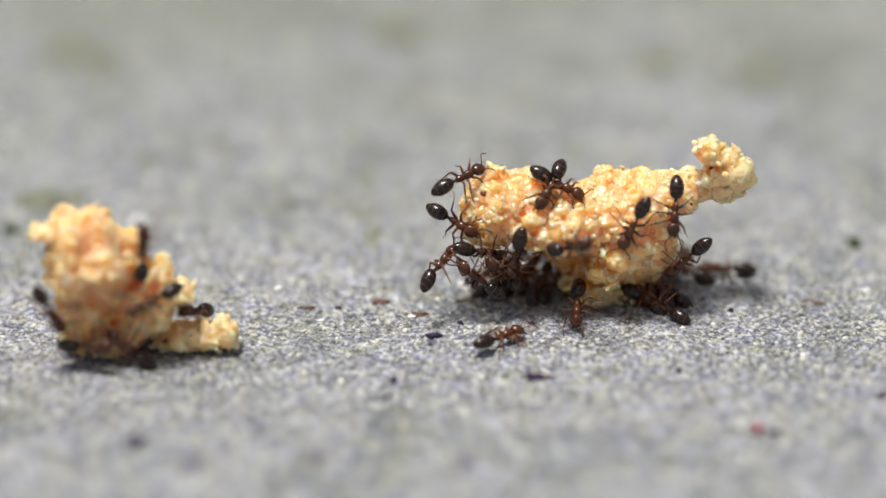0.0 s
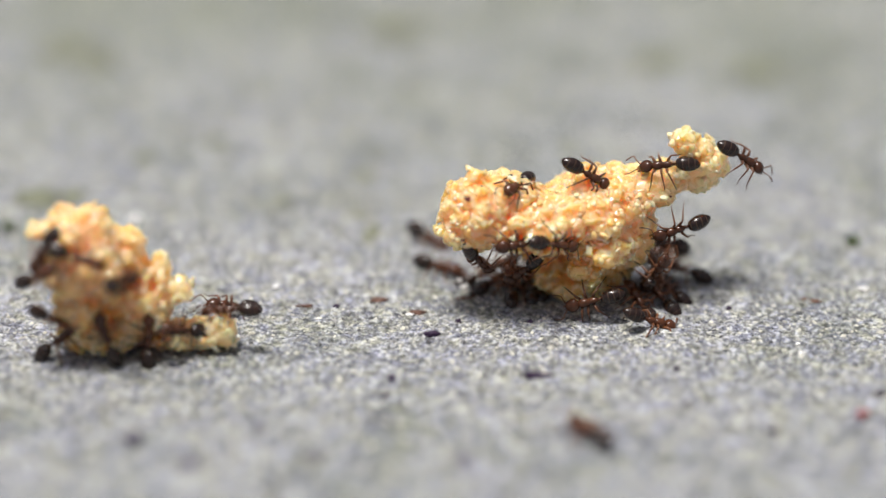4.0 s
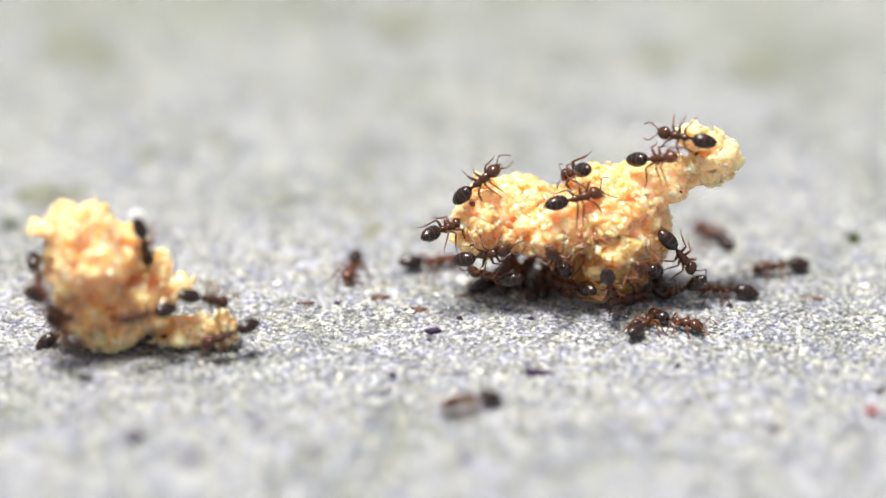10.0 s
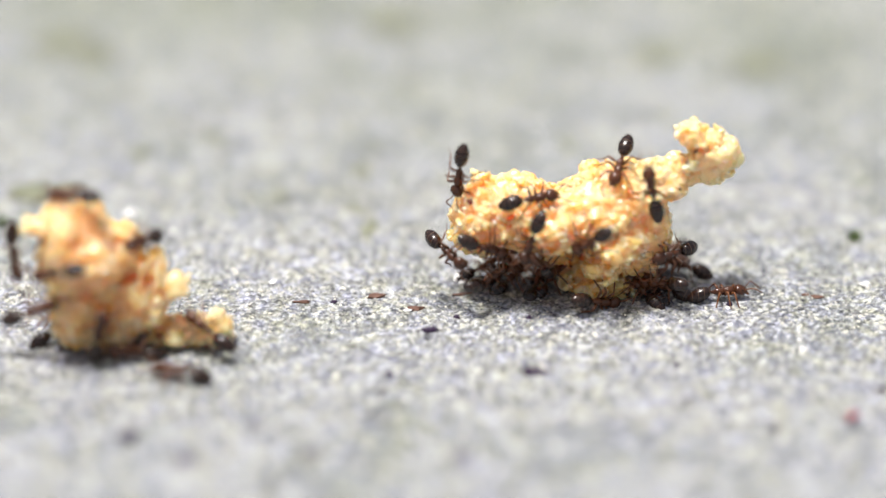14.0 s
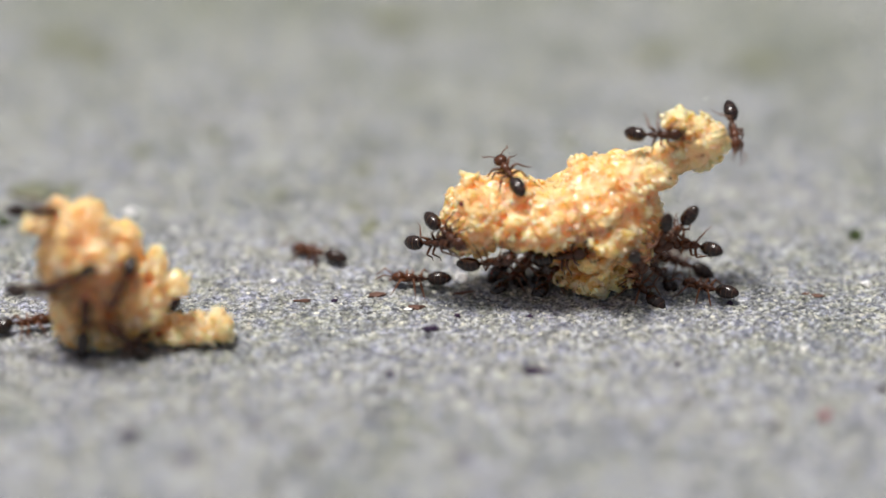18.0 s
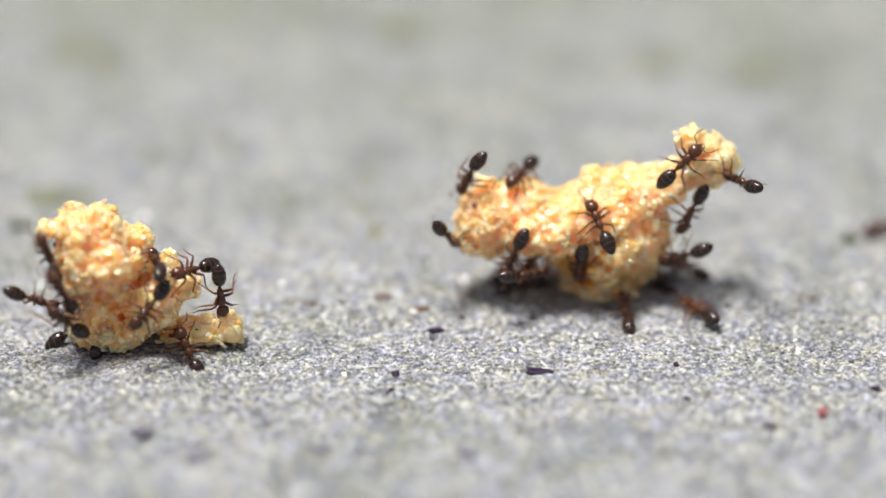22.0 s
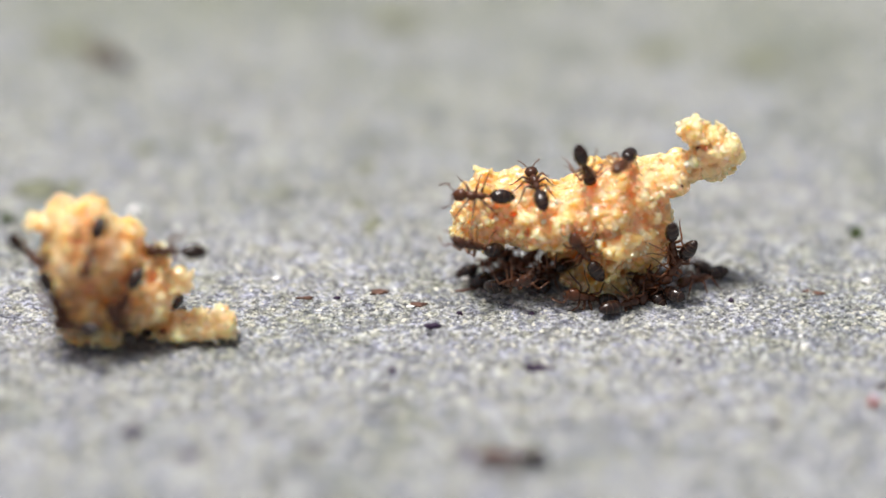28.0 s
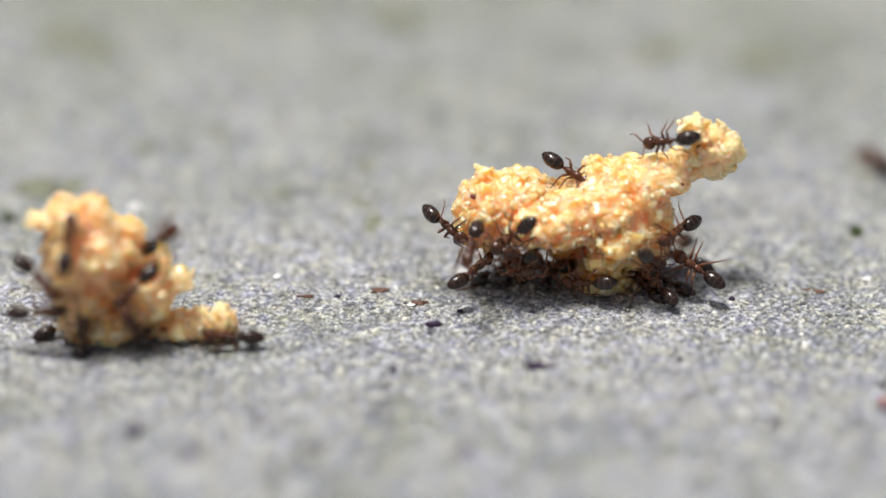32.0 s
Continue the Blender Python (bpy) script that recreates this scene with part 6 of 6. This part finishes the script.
    walk(ants[34], crawl(
        (0, 4.70, 2.90, 0.80, 0, -51, 56), (1, 4.70, 2.90, 0.80, 0, -51, 56), (2, 4.70, 2.90, 0.80, 0, -51, 56), (3, 4.70, 2.90, 0.80, 0, -51, 56),
        (6, 4.70, 2.90, 0.80, 0, -51, 56), (7, 4.70, 2.90, 0.80, 0, -51, 56), (8, 4.70, 2.90, 0.80, 0, -51, 56), (9, 4.70, 2.90, 0.80, 0, -51, 56),
        (10, 4.70, 2.90, 0.80, 0, -51, 56), (11, 4.70, 2.90, 0.80, 0, -51, 56), (12, 4.70, 2.90, 0.80, 0, -51, 56), (13, 4.70, 2.90, 0.80, 0, -51, 56),
        (14, 4.70, 2.90, 0.80, 0, -51, 56), (17, 4.70, 2.90, 0.80, 0, -51, 56), (18, 4.70, 2.90, 0.80, 0, -51, 56), (19, 4.70, 2.90, 0.80, 0, -51, 56),
        (20, 4.70, 2.90, 0.80, 0, -51, 56), (21, 4.70, 2.90, 0.80, 0, -51, 56), (22, 4.70, 2.90, 0.80, 0, -51, 56), (23, 5.47, 0.64, 0.45, -68, -11, 100),
        (24, 4.40, 1.90, 0.50, 0, -28, 67), (25, 4.40, 1.90, 0.50, 0, -28, 67), (28, 4.40, 1.90, 0.50, 0, -28, 67), (29, 4.40, 1.90, 0.50, 0, -28, 67),
        (30, 4.40, 1.90, 0.50, 0, -28, 67), (31, 3.68, -0.91, 3.75, -88, 37, 126), (32, 3.25, -0.71, 3.02, 86, -156, 14),
    ))
    walk(ants[35], crawl(
        (0, 5.00, 1.90, 0.60, 0, -35, 45), (1, 5.00, 1.90, 0.60, 0, -35, 45), (2, 5.00, 1.90, 0.60, 0, -35, 45), (3, 5.00, 1.90, 0.60, 0, -35, 45),
        (6, 5.00, 1.90, 0.60, 0, -35, 45), (7, 5.00, 1.90, 0.60, 0, -35, 45), (8, 5.00, 1.90, 0.60, 0, -35, 45), (9, 5.00, 1.90, 0.60, 0, -35, 45),
        (10, 5.00, 1.90, 0.60, 0, -35, 45), (11, 5.48, 1.10, 0.46, -85, 0, 115), (12, 5.00, 1.90, 0.60, 0, -35, 45), (13, 5.00, 1.90, 0.60, 0, -35, 45),
        (14, 5.00, 1.90, 0.60, 0, -35, 45), (17, 5.00, 1.90, 0.60, 0, -35, 45), (18, 5.00, 1.90, 0.60, 0, -35, 45), (19, 5.00, 1.90, 0.60, 0, -35, 45),
        (20, 5.00, 1.90, 0.60, 0, -35, 45), (21, 5.00, 1.90, 0.60, 0, -35, 45), (22, 6.27, -0.03, 2.57, 34, 117, -83), (23, 6.47, -0.70, 4.06, 15, 120, -74),
        (24, 5.60, 0.98, 1.58, 54, 136, -55), (25, 6.63, 0.09, 0.78, -40, -24, 128), (28, 6.82, -0.23, 0.55, -78, -21, -158), (29, 5.17, -0.87, 3.85, 87, 11, 13),
        (30, 5.54, -0.74, 3.70, 117, 42, 34), (31, 6.30, -0.53, 4.36, 80, 77, -20), (32, 3.14, -0.31, 3.84, 72, 135, -23),
    ))
    walk(ants[36], crawl(
        (0, 10.10, 2.20, 0.70, 0, -43, 157), (1, 10.10, 2.20, 0.70, 0, -43, 157), (2, 10.10, 2.20, 0.70, 0, -43, 157), (3, 10.10, 2.20, 0.70, 0, -43, 157),
        (6, 11.71, 0.30, 0.50, 0, 0, 129), (7, 13.28, -1.21, 0.50, 0, 0, 117), (8, 10.40, 1.30, 0.50, 0, -19, 159), (9, 10.40, 1.30, 0.50, 0, -19, 159),
        (10, 11.06, 0.73, 0.83, 19, 149, -29), (11, 12.99, 1.03, 5.43, 56, 134, -9), (12, 13.18, 3.66, 0.50, 0, 0, 19), (13, 11.40, 3.40, 0.50, 0, -16, 169),
        (14, 11.40, 3.40, 0.50, 0, -16, 169), (17, 11.40, 3.40, 0.50, 0, -16, 169), (18, 11.40, 3.40, 0.50, 0, -16, 169), (19, 11.40, 3.40, 0.50, 0, -16, 169),
        (20, 11.40, 3.40, 0.50, 0, -16, 169), (21, 11.40, 3.40, 0.50, 0, -16, 169), (22, 11.40, 3.40, 0.50, 0, -16, 169), (23, 11.40, 3.40, 0.50, 0, -16, 169),
        (24, 11.40, 3.40, 0.50, 0, -16, 169), (25, 7.87, 25.10, 0.50, 0, 0, 163), (28, -17.81, 26.24, 0.50, 0, 0, 139), (29, -0.47, 1.64, 0.50, 0, 0, 94),
        (30, -0.49, 2.39, 0.50, 0, 0, 34), (31, -0.53, 0.56, 4.15, 86, 17, 35), (32, -0.07, 1.25, 3.53, 91, 19, -39),
    ))
    walk(ants[37], crawl(
        (0, 9.70, 1.30, 0.60, 0, -30, 126), (1, 9.70, 1.30, 0.60, 0, -30, 126), (2, 9.70, 1.30, 0.60, 0, -30, 126), (3, 9.70, 1.30, 0.60, 0, -30, 126),
        (6, 10.98, -0.14, 2.16, -69, -10, 128), (7, 9.70, 1.30, 0.60, 0, -30, 126), (8, 9.70, 1.30, 0.60, 0, -30, 126), (9, 9.70, 1.30, 0.60, 0, -30, 126),
        (10, 9.15, -2.04, 0.50, 0, 0, 59), (11, 9.90, -0.24, 0.45, -73, -14, 121), (12, 10.45, -1.57, 0.50, 0, 0, 128), (13, 10.40, 1.30, 0.50, 0, -19, 159),
        (14, 10.40, 1.30, 0.50, 0, -19, 159), (17, 10.40, 1.30, 0.50, 0, -19, 159), (18, 12.38, 1.06, 0.50, 0, 0, 150), (19, 13.99, 4.40, 0.50, 0, 0, 119),
        (20, 12.91, 0.61, 0.50, 0, 0, 51), (21, 13.16, 0.53, 0.50, 0, 0, 112), (22, 11.90, -0.85, 0.50, 0, 0, 122), (23, 11.90, -0.18, 1.05, 28, -175, -48),
        (24, 10.40, 1.30, 0.50, 0, -19, 159), (25, 11.20, 0.21, 1.77, 114, -113, 10), (28, 10.45, 0.37, 3.05, 126, 71, 73), (29, 10.77, -0.12, 4.33, 19, -15, 118),
        (30, 10.63, 0.63, 3.83, -79, 18, -121), (31, 11.65, 0.91, 5.00, 73, 106, 19), (32, 21.53, 13.93, 0.50, 0, 0, 114),
    ))
    walk(ants[38], crawl(
        (0, 10.60, 4.00, 0.50, 0, -18, -148), (1, 10.60, 4.00, 0.50, 0, -18, -148), (2, 10.60, 4.00, 0.50, 0, -18, -148), (3, 10.60, 4.00, 0.50, 0, -18, -148),
        (6, 9.86, -0.02, 4.74, -78, -23, -154), (7, 9.73, -0.55, 3.09, -86, -35, -120), (8, 10.28, 0.74, 4.82, -51, -33, -148), (9, 11.92, 0.88, 4.72, 50, 144, -3),
        (10, 10.80, 0.27, 2.94, 68, 55, 12), (11, 11.88, 1.23, 3.90, 176, -49, -37), (12, 10.10, 2.20, 0.70, 0, -43, 157), (13, 10.10, 2.20, 0.70, 0, -43, 157),
        (14, 10.10, 2.20, 0.70, 0, -43, 157), (17, 10.10, 2.20, 0.70, 0, -43, 157), (18, 10.10, 2.20, 0.70, 0, -43, 157), (19, 10.10, 2.20, 0.70, 0, -43, 157),
        (20, 10.10, 2.20, 0.70, 0, -43, 157), (21, 10.10, 2.20, 0.70, 0, -43, 157), (22, 10.10, 2.20, 0.70, 0, -43, 157), (23, 11.14, 0.56, 2.21, 110, -96, 16),
        (24, 9.70, 1.30, 0.60, 0, -30, 126), (25, 9.70, 1.30, 0.60, 0, -30, 126), (28, 9.70, 1.30, 0.60, 0, -30, 126), (29, 9.70, 1.30, 0.60, 0, -30, 126),
        (30, 9.70, 1.30, 0.60, 0, -30, 126), (31, 9.70, 1.30, 0.60, 0, -30, 126), (32, 9.70, 1.30, 0.60, 0, -30, 126),
    ))
    walk(ants[39], crawl(
        (0, 11.40, 3.40, 0.50, 0, -16, 169), (1, 11.40, 3.40, 0.50, 0, -16, 169), (2, 11.40, 3.40, 0.50, 0, -16, 169), (3, 11.40, 3.40, 0.50, 0, -16, 169),
        (6, 11.40, 3.40, 0.50, 0, -16, 169), (7, 11.40, 3.40, 0.50, 0, -16, 169), (8, 11.40, 3.40, 0.50, 0, -16, 169), (9, 15.59, 4.65, 0.50, 0, 0, 149),
        (10, 13.01, 6.76, 0.50, 0, 0, 125), (11, 9.33, 16.61, 0.50, 0, 0, 67), (12, 6.60, 6.70, 0.45, 0, -5, -73), (13, 6.60, 6.70, 0.45, 0, -5, -73),
        (14, 6.60, 6.70, 0.45, 0, -5, -73), (17, 6.60, 6.70, 0.45, 0, -5, -73), (18, 6.60, 6.70, 0.45, 0, -5, -73), (19, 6.60, 6.70, 0.45, 0, -5, -73),
        (20, 6.60, 6.70, 0.45, 0, -5, -73), (21, 6.60, 6.70, 0.45, 0, -5, -73), (22, 6.60, 6.70, 0.45, 0, -5, -73), (23, 6.60, 6.70, 0.45, 0, -5, -73),
        (24, 6.60, 6.70, 0.45, 0, -5, -73), (25, 6.60, 6.70, 0.45, 0, -5, -73), (28, 6.60, 6.70, 0.45, 0, -5, -73), (29, 6.60, 6.70, 0.45, 0, -5, -73),
        (30, 6.60, 6.70, 0.45, 0, -5, -73), (31, 6.60, 6.70, 0.45, 0, -5, -73), (32, 6.60, 6.70, 0.45, 0, -5, -73),
    ))
    walk(ants[40], crawl(
        (0, 10.90, 5.40, 0.50, 0, -19, -135), (1, 10.90, 5.40, 0.50, 0, -19, -135), (2, 10.90, 5.40, 0.50, 0, -19, -135), (3, 10.90, 5.40, 0.50, 0, -19, -135),
        (6, 10.90, 5.40, 0.50, 0, -19, -135), (7, 10.90, 5.40, 0.50, 0, -19, -135), (8, 10.90, 5.40, 0.50, 0, -19, -135), (9, 10.90, 5.40, 0.50, 0, -19, -135),
        (10, 15.94, 3.59, 0.50, 0, 0, -165), (11, 21.58, 25.83, 0.50, 0, 0, -156), (12, 10.90, 5.40, 0.50, 0, -19, -135), (13, 10.90, 5.40, 0.50, 0, -19, -135),
        (14, 10.90, 5.40, 0.50, 0, -19, -135), (17, 10.90, 5.40, 0.50, 0, -19, -135), (18, 10.90, 5.40, 0.50, 0, -19, -135), (19, 10.90, 5.40, 0.50, 0, -19, -135),
        (20, 19.54, 9.68, 0.50, 0, 0, -168), (21, 13.69, 1.98, 7.85, -33, -39, 172), (22, 13.71, 0.44, 6.65, -137, 5, 122), (23, 12.73, 0.88, 5.80, 127, -14, -19),
        (24, 14.44, 3.27, 0.50, 0, 0, 146), (25, 14.71, 2.72, 0.50, 0, 0, 100), (28, 11.40, 3.40, 0.50, 0, -16, 169), (29, 11.40, 3.40, 0.50, 0, -16, 169),
        (30, 11.40, 3.40, 0.50, 0, -16, 169), (31, 11.40, 3.40, 0.50, 0, -16, 169), (32, 11.40, 3.40, 0.50, 0, -16, 169),
    ))
    walk(ants[41], crawl(
        (0, 9.90, 6.30, 0.45, 0, -5, -107), (1, 9.90, 6.30, 0.45, 0, -5, -107), (2, 9.90, 6.30, 0.45, 0, -5, -107), (3, 9.90, 6.30, 0.45, 0, -5, -107),
        (6, 9.90, 6.30, 0.45, 0, -5, -107), (7, 9.90, 6.30, 0.45, 0, -5, -107), (8, 9.90, 6.30, 0.45, 0, -5, -107), (9, 9.90, 6.30, 0.45, 0, -5, -107),
        (10, 9.90, 6.30, 0.45, 0, -5, -107), (11, 9.90, 6.30, 0.45, 0, -5, -107), (12, 9.90, 6.30, 0.45, 0, -5, -107), (13, 9.90, 6.30, 0.45, 0, -5, -107),
        (14, 9.90, 6.30, 0.45, 0, -5, -107), (17, 9.90, 6.30, 0.45, 0, -5, -107), (18, 9.90, 6.30, 0.45, 0, -5, -107), (19, 9.90, 6.30, 0.45, 0, -5, -107),
        (20, 9.90, 6.30, 0.45, 0, -5, -107), (21, 9.90, 6.30, 0.45, 0, -5, -107), (22, 9.90, 6.30, 0.45, 0, -5, -107), (23, 9.90, 6.30, 0.45, 0, -5, -107),
        (24, 9.90, 6.30, 0.45, 0, -5, -107), (25, 9.90, 6.30, 0.45, 0, -5, -107), (28, 9.90, 6.30, 0.45, 0, -5, -107), (29, 9.90, 6.30, 0.45, 0, -5, -107),
        (30, 9.90, 6.30, 0.45, 0, -5, -107), (31, 9.90, 6.30, 0.45, 0, -5, -107), (32, 9.90, 6.30, 0.45, 0, -5, -107),
    ))
    gait()


motions()
